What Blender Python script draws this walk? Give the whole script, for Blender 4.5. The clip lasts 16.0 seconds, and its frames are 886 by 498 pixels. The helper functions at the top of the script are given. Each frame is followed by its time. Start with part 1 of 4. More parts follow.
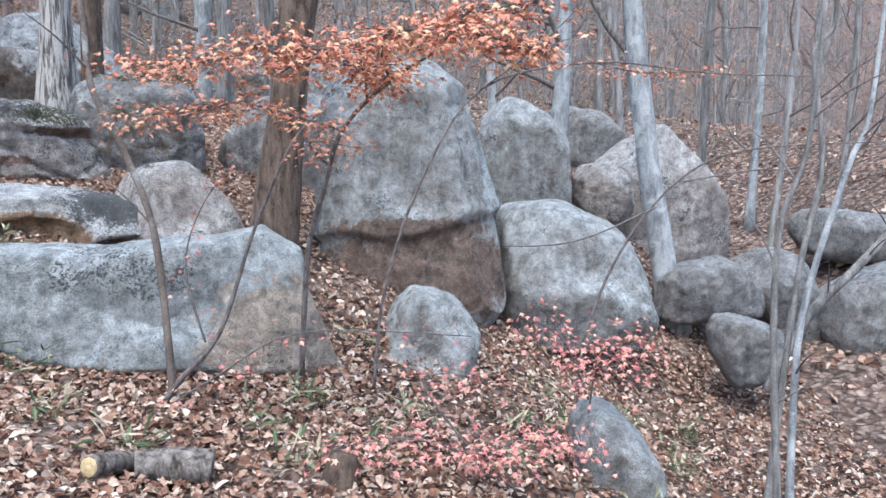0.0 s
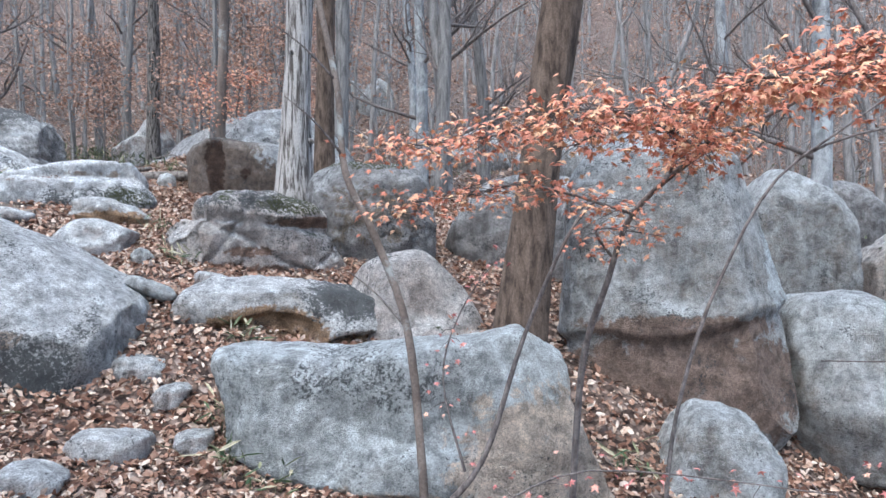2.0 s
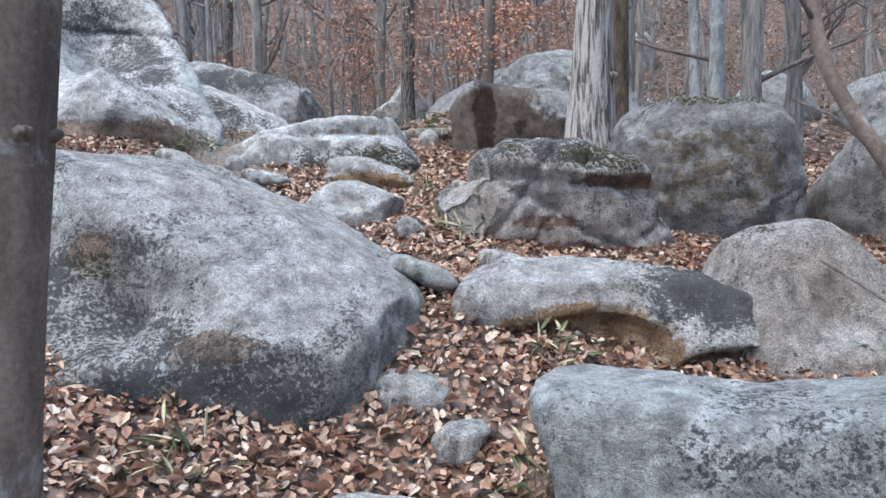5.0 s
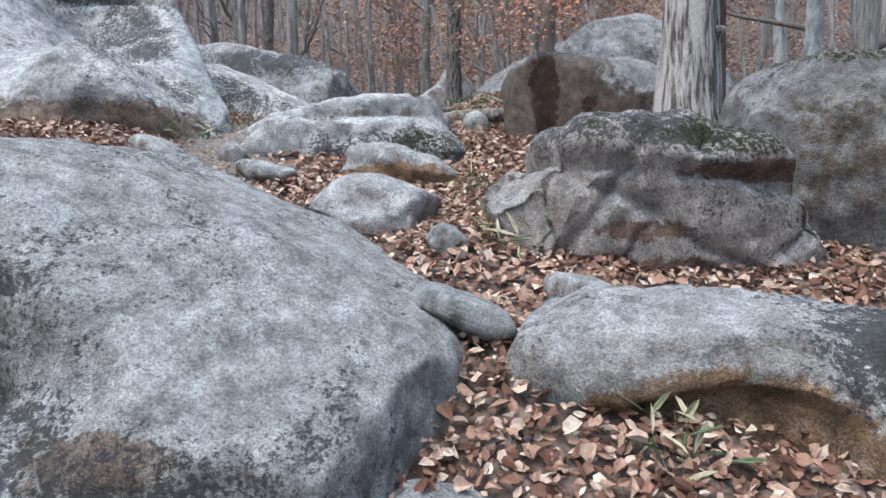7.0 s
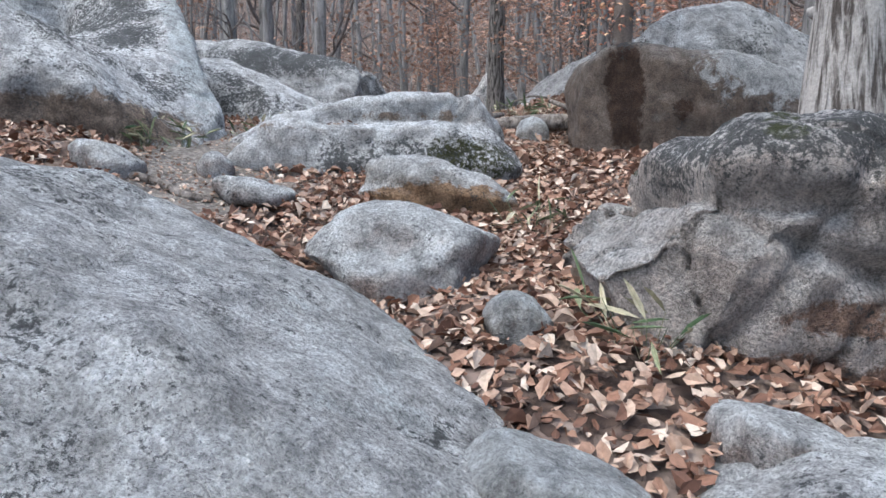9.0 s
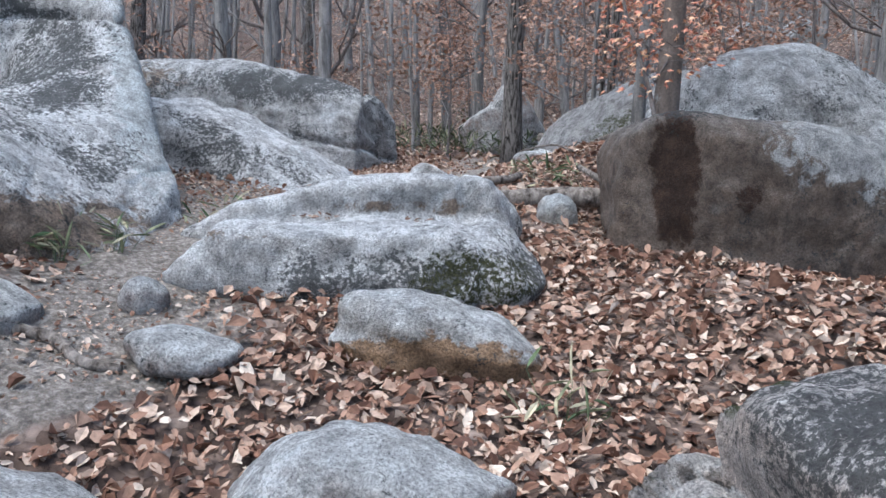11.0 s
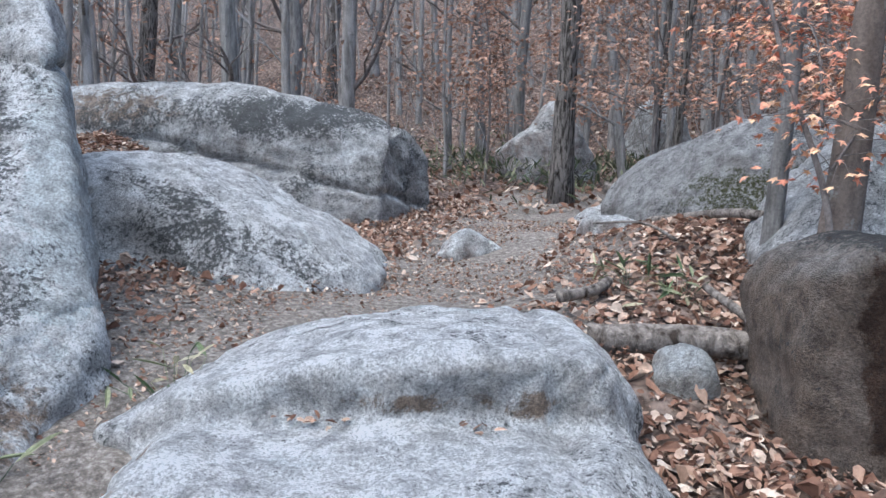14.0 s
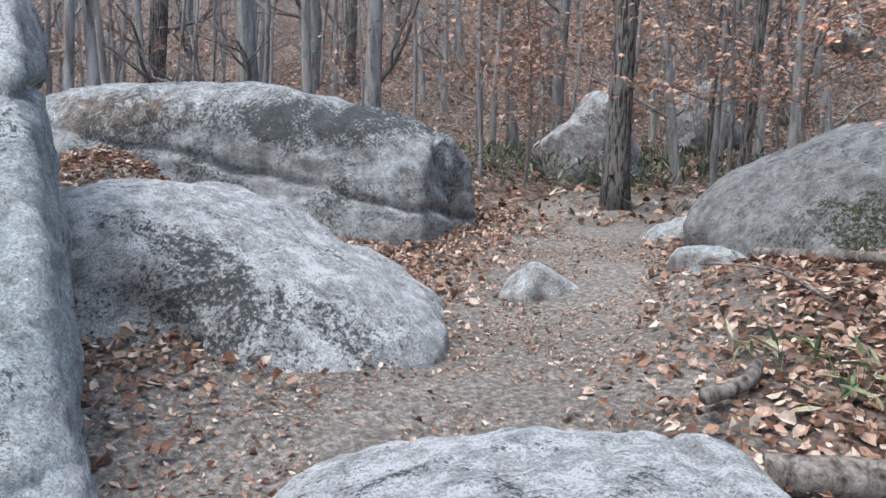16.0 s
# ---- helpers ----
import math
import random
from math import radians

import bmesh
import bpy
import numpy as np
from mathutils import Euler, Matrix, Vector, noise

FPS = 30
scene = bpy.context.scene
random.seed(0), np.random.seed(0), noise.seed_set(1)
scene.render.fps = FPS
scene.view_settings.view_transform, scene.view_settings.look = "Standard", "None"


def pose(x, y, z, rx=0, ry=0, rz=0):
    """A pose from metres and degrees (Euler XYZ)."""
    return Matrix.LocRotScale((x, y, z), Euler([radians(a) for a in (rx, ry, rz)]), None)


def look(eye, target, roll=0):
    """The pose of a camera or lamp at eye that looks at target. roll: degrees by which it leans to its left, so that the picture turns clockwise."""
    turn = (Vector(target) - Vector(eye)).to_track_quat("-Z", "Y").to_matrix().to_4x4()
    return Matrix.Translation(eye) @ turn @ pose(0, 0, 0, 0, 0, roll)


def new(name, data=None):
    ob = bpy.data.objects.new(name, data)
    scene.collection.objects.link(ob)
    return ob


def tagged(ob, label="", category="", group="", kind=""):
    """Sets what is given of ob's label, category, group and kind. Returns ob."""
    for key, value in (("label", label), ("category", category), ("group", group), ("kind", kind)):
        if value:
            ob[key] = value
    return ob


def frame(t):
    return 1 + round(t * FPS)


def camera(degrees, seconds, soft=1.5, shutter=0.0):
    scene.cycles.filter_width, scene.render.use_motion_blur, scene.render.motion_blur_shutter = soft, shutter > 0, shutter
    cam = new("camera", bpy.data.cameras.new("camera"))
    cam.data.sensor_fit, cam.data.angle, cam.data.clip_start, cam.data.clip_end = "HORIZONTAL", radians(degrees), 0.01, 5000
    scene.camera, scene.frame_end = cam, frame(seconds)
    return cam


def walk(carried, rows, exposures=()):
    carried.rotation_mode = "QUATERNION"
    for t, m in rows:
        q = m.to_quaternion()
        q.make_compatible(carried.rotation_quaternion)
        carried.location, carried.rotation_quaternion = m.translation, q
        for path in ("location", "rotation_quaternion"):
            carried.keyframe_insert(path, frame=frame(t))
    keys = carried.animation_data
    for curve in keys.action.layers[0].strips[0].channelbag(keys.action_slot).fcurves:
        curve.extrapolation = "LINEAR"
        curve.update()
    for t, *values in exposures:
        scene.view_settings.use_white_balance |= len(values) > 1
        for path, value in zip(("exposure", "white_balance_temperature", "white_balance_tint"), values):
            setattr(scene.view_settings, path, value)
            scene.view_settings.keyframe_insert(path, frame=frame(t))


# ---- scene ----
cam = camera(62.3, 16.0)
SKY, SUN, EXPOSURE = 0.15, 0.6, 1.19
METRES, EYE, TILT, LEAN, TURN = 11.0, 1.5, -8.5, -1.0, 0.0
ROWS = [
    (0.0, 0.0, 0.0, 0.0, -0.0, 0.0, 0.0),
    (0.5, -0.0138, 0.0148, 0.004, 1.44, 1.63, 0.26),
    (1.0, -0.0318, 0.0308, 0.0086, 2.33, 4.2, 0.51),
    (1.5, -0.0435, 0.049, 0.011, 4.59, 5.41, 0.22),
    (2.0, -0.061, 0.0782, 0.015, 14.78, 6.18, -0.88),
    (2.5, -0.0866, 0.1016, 0.0136, 21.11, 5.8, -1.72),
    (3.0, -0.1112, 0.1252, 0.0179, 24.33, 4.92, -2.17),
    (3.5, -0.1299, 0.153, 0.0203, 28.89, 4.58, -2.65),
    (4.0, -0.1464, 0.1787, 0.0243, 30.76, 3.51, -2.89),
    (4.5, -0.1716, 0.2059, 0.0277, 31.92, 3.41, -2.8),
    (7.0, -0.2744, 0.354, 0.054, 36.88, 2.55, -2.88),
    (7.5, -0.2975, 0.3803, 0.0598, 37.93, 2.79, -2.84),
    (8.0, -0.3229, 0.4064, 0.0668, 38.5, 3.35, -3.15),
    (8.5, -0.3444, 0.4344, 0.073, 38.81, 3.71, -3.68),
    (9.0, -0.3683, 0.4572, 0.0811, 39.14, 3.28, -4.23),
    (9.5, -0.39, 0.4721, 0.1016, 39.29, 3.03, -4.84),
    (12.0, -0.4591, 0.5689, 0.1751, 41.79, 1.51, -4.92),
    (12.5, -0.4859, 0.5838, 0.1833, 42.95, 1.36, -5.01),
    (13.0, -0.5095, 0.5925, 0.2134, 43.12, 1.58, -5.47),
    (13.5, -0.522, 0.6075, 0.221, 42.14, 1.7, -6.12),
    (14.0, -0.5417, 0.6263, 0.2319, 41.96, 1.85, -6.34),
    (14.5, -0.5711, 0.6395, 0.2373, 42.48, 2.25, -6.89),
    (15.0, -0.592, 0.6479, 0.2427, 43.2, 2.42, -7.08),
    (15.5, -0.6131, 0.661, 0.2509, 43.98, 1.95, -6.78),
    (16.0, -0.6296, 0.6698, 0.269, 43.1, 0.18, -6.0),
]
walk(cam, [(t, pose(0, 0, EYE, TILT, LEAN, TURN) @ pose(METRES * x, METRES * y, METRES * z, 90 + pitch, roll, yaw)) for t, x, y, z, yaw, pitch, roll in ROWS], exposures=((0.0, EXPOSURE + 0.22, 5700, 4), (4.5, EXPOSURE + 0.05, 5900, 4), (8.0, EXPOSURE - 0.08, 6050, 5), (13.0, EXPOSURE - 0.10, 5680, 5), (16.0, EXPOSURE - 0.0, 6050, 4)))

# ---- light ----
world = bpy.data.worlds.new("overcast_sky")
scene.world = world
world.use_nodes = True
wn = world.node_tree.nodes
sky = wn.new("ShaderNodeTexSky")
sky.sky_type = "NISHITA"
sky.sun_disc = False
sky.sun_elevation, sky.sun_rotation = radians(65), radians(200)
sky.air_density, sky.dust_density = 1.0, 4.0
wn["Background"].inputs["Strength"].default_value = SKY
world.node_tree.links.new(sky.outputs[0], wn["Background"].inputs["Color"])
sun = new("sun", bpy.data.lights.new("sun", "SUN"))
sun.data.energy, sun.data.angle, sun.data.color = SUN, radians(40), (1.0, 0.96, 0.9)
sun.matrix_world = look((0, 0, 0), (-0.1, 0.3, -1.0))

# ---- materials ----


def mat(name, rough=0.9):
    m = bpy.data.materials.new(name)
    m.use_nodes = True
    b = m.node_tree.nodes["Principled BSDF"]
    b.inputs["Roughness"].default_value = rough
    b.inputs["Specular IOR Level"].default_value = 0.25
    return m, m.node_tree.nodes, m.node_tree.links, b


def noise_node(n, l, scale, detail=6, rough=0.6, coord=None, dist=0.0):
    t = n.new("ShaderNodeTexNoise")
    t.inputs["Scale"].default_value, t.inputs["Detail"].default_value = scale, detail
    t.inputs["Roughness"].default_value, t.inputs["Distortion"].default_value = rough, dist
    if coord is not None:
        l.new(coord, t.inputs["Vector"])
    return t.outputs["Fac"]


def ramp(n, l, fac, stops):
    r = n.new("ShaderNodeValToRGB")
    e = r.color_ramp.elements
    while len(e) < len(stops):
        e.new(0.5)
    for k, (p, c) in zip(e, stops):
        k.position, k.color = p, (*c, 1) if len(c) == 3 else c
    l.new(fac, r.inputs["Fac"])
    return r.outputs["Color"]


def mix(n, l, fac, a, b, kind="MIX"):
    m = n.new("ShaderNodeMix")
    m.data_type, m.blend_type = "RGBA", kind
    for s, v in ((0, fac), (6, a), (7, b)):
        if isinstance(v, (int, float)):
            m.inputs[s].default_value = v
        elif isinstance(v, tuple):
            m.inputs[s].default_value = (*v, 1)
        else:
            l.new(v, m.inputs[s])
    return m.outputs[2]


def math_node(n, l, op, a, b=0.0):
    m = n.new("ShaderNodeMath")
    m.operation, m.use_clamp = op, False
    for s, v in ((0, a), (1, b)):
        if isinstance(v, (int, float)):
            m.inputs[s].default_value = v
        else:
            l.new(v, m.inputs[s])
    return m.outputs[0]


def bump(n, l, b, height, strength, dist=0.02, prev=None):
    u = n.new("ShaderNodeBump")
    u.inputs["Strength"].default_value, u.inputs["Distance"].default_value = strength, dist
    l.new(height, u.inputs["Height"])
    if prev is not None:
        l.new(prev, u.inputs["Normal"])
    l.new(u.outputs["Normal"], b.inputs["Normal"])
    return u.outputs["Normal"]


G1, G2 = (0.0, 0.0, 0.0), (1.0, 1.0, 1.0)


def granite(name, light, base, warm, lichen=0.5, moss=0.0, raw=(0.25, 0.18, 0.13), pale=(0.62, 0.66, 0.66), grain=1.0):
    """Weathered granite: speckled crystals, paler where it faces up, darker and warmer on steep faces,
    and the marks of each stone (black lichen, moss, bare rock, pale crust) kept in its weathering layer."""
    m, n, l, b = mat(name, 0.92)
    co = n.new("ShaderNodeTexCoord").outputs["Object"]
    geo = n.new("ShaderNodeNewGeometry")
    sep = n.new("ShaderNodeSeparateXYZ")
    l.new(geo.outputs["Normal"], sep.inputs[0])
    at = n.new("ShaderNodeAttribute")
    at.attribute_name = "weathering"
    marks = n.new("ShaderNodeSeparateColor")
    l.new(at.outputs["Color"], marks.inputs[0])
    big = noise_node(n, l, 1.3, 5, 0.6, co, 0.6)
    mid = noise_node(n, l, 6.0, 8, 0.72, co, 0.3)
    fine = noise_node(n, l, 85.0, 3, 0.8, co)
    crumb = noise_node(n, l, 38.0, 6, 0.8, co, 0.2)
    ragged = math_node(n, l, "MULTIPLY", math_node(n, l, "SUBTRACT", noise_node(n, l, 7.0, 9, 0.75, co, 0.5), 0.5), 1.9)

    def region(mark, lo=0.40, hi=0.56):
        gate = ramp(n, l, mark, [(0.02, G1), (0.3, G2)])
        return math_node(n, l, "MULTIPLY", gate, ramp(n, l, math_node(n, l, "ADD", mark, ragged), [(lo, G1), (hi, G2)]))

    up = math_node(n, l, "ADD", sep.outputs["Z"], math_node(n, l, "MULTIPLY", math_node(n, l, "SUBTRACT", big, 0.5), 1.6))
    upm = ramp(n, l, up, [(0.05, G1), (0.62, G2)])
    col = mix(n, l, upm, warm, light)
    col = mix(n, l, ramp(n, l, mid, [(0.36, G1), (0.66, G2)]), col, base)
    # run-off streaks
    mp = n.new("ShaderNodeMapping")
    mp.inputs["Scale"].default_value = (1, 1, 0.14)
    l.new(co, mp.inputs["Vector"])
    run = noise_node(n, l, 8.0, 7, 0.7, mp.outputs[0], 0.3)
    col = mix(n, l, 1.0, col, ramp(n, l, run, [(0.36, (0.78, 0.77, 0.76)), (0.62, (1.08, 1.08, 1.08))]), "MULTIPLY")
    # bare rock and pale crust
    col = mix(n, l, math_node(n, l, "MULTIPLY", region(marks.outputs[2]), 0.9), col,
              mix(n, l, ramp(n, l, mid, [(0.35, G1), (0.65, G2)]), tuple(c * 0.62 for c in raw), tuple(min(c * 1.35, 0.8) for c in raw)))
    col = mix(n, l, math_node(n, l, "MULTIPLY", region(at.outputs["Alpha"]), 0.85), col, pale)
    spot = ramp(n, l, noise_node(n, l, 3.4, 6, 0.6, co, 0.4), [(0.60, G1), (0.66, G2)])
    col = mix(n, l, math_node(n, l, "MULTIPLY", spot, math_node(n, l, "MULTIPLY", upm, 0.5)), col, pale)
    mottle = noise_node(n, l, 9.0, 9, 0.76, co, 0.3)
    col = mix(n, l, 1.0, col, ramp(n, l, mottle, [(0.40, (0.66, 0.66, 0.67)), (0.5, (1.05, 1.05, 1.05)), (0.60, (1.34, 1.35, 1.36))]), "MULTIPLY")
    # crystals
    col = mix(n, l, 1.0, col, ramp(n, l, fine, [(0.38, (1 - 0.34 * grain,) * 3), (0.5, (1.0, 1.0, 1.0)), (0.62, (1 + 0.30 * grain,) * 3)]), "MULTIPLY")
    mica = ramp(n, l, noise_node(n, l, 130.0, 2, 0.6, co), [(0.60, G1), (0.66, G2)])
    col = mix(n, l, math_node(n, l, "MULTIPLY", mica, 0.55 * grain), col, (0.07, 0.07, 0.07))
    # black lichen in crumbs that crowd together
    crowd = math_node(n, l, "MULTIPLY", math_node(n, l, "SUBTRACT", noise_node(n, l, 1.7, 6, 0.7, co, 0.8), 0.5), 0.8)
    crowd = math_node(n, l, "ADD", crowd, math_node(n, l, "MULTIPLY", marks.outputs[0], 0.22))
    dark = ramp(n, l, math_node(n, l, "ADD", crumb, crowd), [(0.625 - 0.07 * lichen, G1), (0.675 - 0.07 * lichen, G2)])
    col = mix(n, l, math_node(n, l, "MULTIPLY", dark, 0.88), col, mix(n, l, fine, (0.03, 0.032, 0.034), (0.12, 0.125, 0.125)))
    if moss:
        ms = math_node(n, l, "MULTIPLY", ramp(n, l, sep.outputs["Z"], [(0.45, G1), (0.8, G2)]), ramp(n, l, noise_node(n, l, 4.0, 7, 0.7, co), [(0.64 - 0.2 * moss, G1), (0.70 - 0.2 * moss, G2)]))
        col = mix(n, l, ms, col, mix(n, l, fine, (0.03, 0.035, 0.018), (0.11, 0.125, 0.05)))
    col = mix(n, l, math_node(n, l, "MULTIPLY", region(marks.outputs[1]), ramp(n, l, crumb, [(0.44, G1), (0.52, G2)])), col,
              mix(n, l, ramp(n, l, fine, [(0.35, G1), (0.65, G2)]), (0.028, 0.03, 0.016), (0.115, 0.12, 0.055)))
    l.new(col, b.inputs["Base Color"])
    h = math_node(n, l, "ADD", math_node(n, l, "MULTIPLY", mid, 0.8), math_node(n, l, "ADD", math_node(n, l, "MULTIPLY", crumb, 0.75), math_node(n, l, "MULTIPLY", fine, 0.6)))
    bump(n, l, b, h, 1.0, 0.065)
    return m


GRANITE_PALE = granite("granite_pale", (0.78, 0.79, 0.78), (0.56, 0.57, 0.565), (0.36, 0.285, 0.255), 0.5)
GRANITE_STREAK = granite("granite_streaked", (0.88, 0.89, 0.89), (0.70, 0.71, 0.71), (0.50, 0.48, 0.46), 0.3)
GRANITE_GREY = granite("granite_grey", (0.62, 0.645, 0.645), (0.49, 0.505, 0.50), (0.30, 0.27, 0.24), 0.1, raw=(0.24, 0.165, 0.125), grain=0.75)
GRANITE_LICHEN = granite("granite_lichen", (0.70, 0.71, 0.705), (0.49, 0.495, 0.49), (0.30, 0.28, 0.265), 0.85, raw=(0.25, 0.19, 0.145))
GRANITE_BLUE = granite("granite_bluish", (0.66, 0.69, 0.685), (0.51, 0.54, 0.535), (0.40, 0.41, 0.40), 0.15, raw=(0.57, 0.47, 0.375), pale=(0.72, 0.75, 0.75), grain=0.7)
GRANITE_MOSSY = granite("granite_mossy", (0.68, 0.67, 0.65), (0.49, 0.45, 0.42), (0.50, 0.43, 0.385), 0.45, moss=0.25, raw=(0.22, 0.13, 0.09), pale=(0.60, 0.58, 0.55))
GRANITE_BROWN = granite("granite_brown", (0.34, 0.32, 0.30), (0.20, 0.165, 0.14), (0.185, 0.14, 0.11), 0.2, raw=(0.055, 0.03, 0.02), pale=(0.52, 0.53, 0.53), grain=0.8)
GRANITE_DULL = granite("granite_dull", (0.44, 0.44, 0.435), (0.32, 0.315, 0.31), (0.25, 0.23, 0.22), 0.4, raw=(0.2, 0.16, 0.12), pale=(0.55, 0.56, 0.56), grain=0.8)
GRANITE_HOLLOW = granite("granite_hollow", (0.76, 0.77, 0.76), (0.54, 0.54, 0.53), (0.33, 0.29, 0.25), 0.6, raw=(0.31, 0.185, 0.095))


def ground_material():
    m, n, l, b = mat("leaf_littered_soil", 0.95)
    co = n.new("ShaderNodeTexCoord").outputs["Object"]
    at = n.new("ShaderNodeAttribute")
    at.attribute_name = "trodden"
    v = n.new("ShaderNodeTexVoronoi")
    v.inputs["Scale"].default_value, v.inputs["Randomness"].default_value = 15.0, 1.0
    warp = n.new("ShaderNodeMix")
    warp.data_type = "VECTOR"
    warp.inputs[0].default_value = 0.12
    nz = n.new("ShaderNodeTexNoise")
    nz.inputs["Scale"].default_value = 9.0
    l.new(co, nz.inputs["Vector"])
    l.new(co, warp.inputs[4])
    l.new(nz.outputs["Color"], warp.inputs[5])
    l.new(warp.outputs[1], v.inputs["Vector"])
    sp = n.new("ShaderNodeSeparateColor")
    l.new(v.outputs["Color"], sp.inputs[0])
    leaf = ramp(n, l, sp.outputs[0], [(0.0, (0.085, 0.06, 0.05)), (0.35, (0.185, 0.135, 0.11)), (0.7, (0.29, 0.22, 0.185)), (1.0, (0.43, 0.35, 0.30))])
    leaf = mix(n, l, 1.0, leaf, ramp(n, l, v.outputs["Distance"], [(0.2, G2), (0.8, (0.35, 0.33, 0.32))]), "MULTIPLY")
    soil = ramp(n, l, noise_node(n, l, 30.0, 8, 0.75, co), [(0.3, (0.05, 0.043, 0.037)), (0.5, (0.21, 0.19, 0.17)), (0.68, (0.48, 0.455, 0.42))])
    big = noise_node(n, l, 0.9, 4, 0.6, co)
    mask = math_node(n, l, "ADD", at.outputs["Fac"], math_node(n, l, "MULTIPLY", math_node(n, l, "SUBTRACT", noise_node(n, l, 3.0, 6, 0.7, co), 0.5), 1.2))
    col = mix(n, l, ramp(n, l, mask, [(0.35, G1), (0.65, G2)]), leaf, soil)
    col = mix(n, l, 1.0, col, ramp(n, l, big, [(0.3, (0.72, 0.70, 0.68)), (0.7, (1.15, 1.12, 1.1))]), "MULTIPLY")
    l.new(col, b.inputs["Base Color"])
    h = math_node(n, l, "ADD", v.outputs["Distance"], noise_node(n, l, 40.0, 6, 0.7, co))
    bump(n, l, b, h, 0.8, 0.03)
    return m


def litter_material(name, stops, rough=0.75):
    m, n, l, b = mat(name, rough)
    g = n.new("ShaderNodeNewGeometry")
    col = ramp(n, l, g.outputs["Random Per Island"], stops)
    co = n.new("ShaderNodeTexCoord").outputs["Object"]
    col = mix(n, l, 1.0, col, ramp(n, l, noise_node(n, l, 45.0, 3, 0.6, co), [(0.3, (0.7, 0.7, 0.7)), (0.7, (1.2, 1.2, 1.2))]), "MULTIPLY")
    l.new(col, b.inputs["Base Color"])
    return m


def bark(name, dark, light, ridge=18.0, stretch=0.12, strength=1.0, patches=None, sharp=0.12):
    m, n, l, b = mat(name, 0.95)
    co = n.new("ShaderNodeTexCoord").outputs["Object"]
    mp = n.new("ShaderNodeMapping")
    mp.inputs["Scale"].default_value = (1, 1, stretch)
    l.new(co, mp.inputs["Vector"])
    r = noise_node(n, l, ridge, 6, 0.65, mp.outputs[0], 0.4)
    s = noise_node(n, l, 60.0, 4, 0.7, co)
    col = ramp(n, l, r, [(0.48 - sharp, dark), (0.48 + sharp, light)])
    col = mix(n, l, 1.0, col, ramp(n, l, s, [(0.3, (0.7, 0.7, 0.7)), (0.7, (1.25, 1.25, 1.25))]), "MULTIPLY")
    if patches:
        p = ramp(n, l, noise_node(n, l, 3.5, 6, 0.7, co, 0.4), [(0.55, G1), (0.63, G2)])
        col = mix(n, l, math_node(n, l, "MULTIPLY", p, 0.75), col, patches)
    l.new(col, b.inputs["Base Color"])
    bump(n, l, b, math_node(n, l, "ADD", r, math_node(n, l, "MULTIPLY", s, 0.3)), strength, 0.03)
    return m


BARK_OAK = bark("bark_oak", (0.085, 0.072, 0.064), (0.46, 0.43, 0.40), 24.0, 0.09, 1.0, sharp=0.07)
BARK_BROWN = bark("bark_brown", (0.05, 0.035, 0.027), (0.17, 0.125, 0.095), 16.0, 0.25, 0.8)
BARK_SMOOTH = bark("bark_smooth", (0.12, 0.095, 0.08), (0.21, 0.17, 0.145), 9.0, 0.3, 0.35, (0.36, 0.38, 0.36))
BARK_PALE = bark("bark_pale", (0.17, 0.175, 0.18), (0.42, 0.43, 0.43), 7.0, 0.4, 0.4, (0.5, 0.52, 0.52))
BARK_GREY = bark("bark_grey", (0.10, 0.095, 0.09), (0.28, 0.265, 0.25), 14.0, 0.15, 0.7)
BARK_TWIG = bark("bark_twig", (0.09, 0.075, 0.07), (0.22, 0.19, 0.175), 30.0, 0.3, 0.4)
BARK_FAR = bark("bark_far", (0.15, 0.14, 0.13), (0.37, 0.35, 0.335), 10.0, 0.2, 0.5)
BARK_DARK = bark("bark_dark", (0.035, 0.03, 0.026), (0.20, 0.18, 0.165), 30.0, 0.16, 1.0, sharp=0.06)
DEADWOOD = bark("dead_wood", (0.05, 0.038, 0.03), (0.30, 0.265, 0.235), 18.0, 0.5, 1.0)
CUT_WOOD = bark("cut_wood", (0.42, 0.30, 0.15), (0.62, 0.48, 0.28), 25.0, 1.0, 0.3)
GROUND = ground_material()
LITTER = litter_material("fallen_leaves", [(0.0, (0.10, 0.05, 0.035)), (0.28, (0.235, 0.125, 0.083)), (0.58, (0.39, 0.25, 0.18)), (0.85, (0.54, 0.41, 0.32)), (1.0, (0.68, 0.58, 0.48))])
MAPLE = litter_material("maple_leaf", [(0.0, (0.48, 0.17, 0.11)), (0.4, (0.66, 0.28, 0.18)), (0.75, (0.76, 0.40, 0.25)), (1.0, (0.82, 0.54, 0.32))], 0.6)
MAPLE_PINK = litter_material("red_maple_leaf", [(0.0, (0.52, 0.17, 0.16)), (0.5, (0.72, 0.30, 0.26)), (1.0, (0.80, 0.48, 0.34))], 0.6)
RUST = litter_material("withered_leaf", [(0.0, (0.30, 0.165, 0.115)), (0.5, (0.46, 0.275, 0.195)), (1.0, (0.58, 0.39, 0.29))])
SASA = litter_material("dwarf_bamboo_leaf", [(0.0, (0.05, 0.09, 0.045)), (0.45, (0.13, 0.18, 0.09)), (0.7, (0.38, 0.36, 0.23)), (1.0, (0.55, 0.50, 0.36))], 0.55)
SHRUB = litter_material("shrub_leaf", [(0.0, (0.05, 0.065, 0.035)), (0.6, (0.12, 0.14, 0.08)), (1.0, (0.28, 0.27, 0.17))])

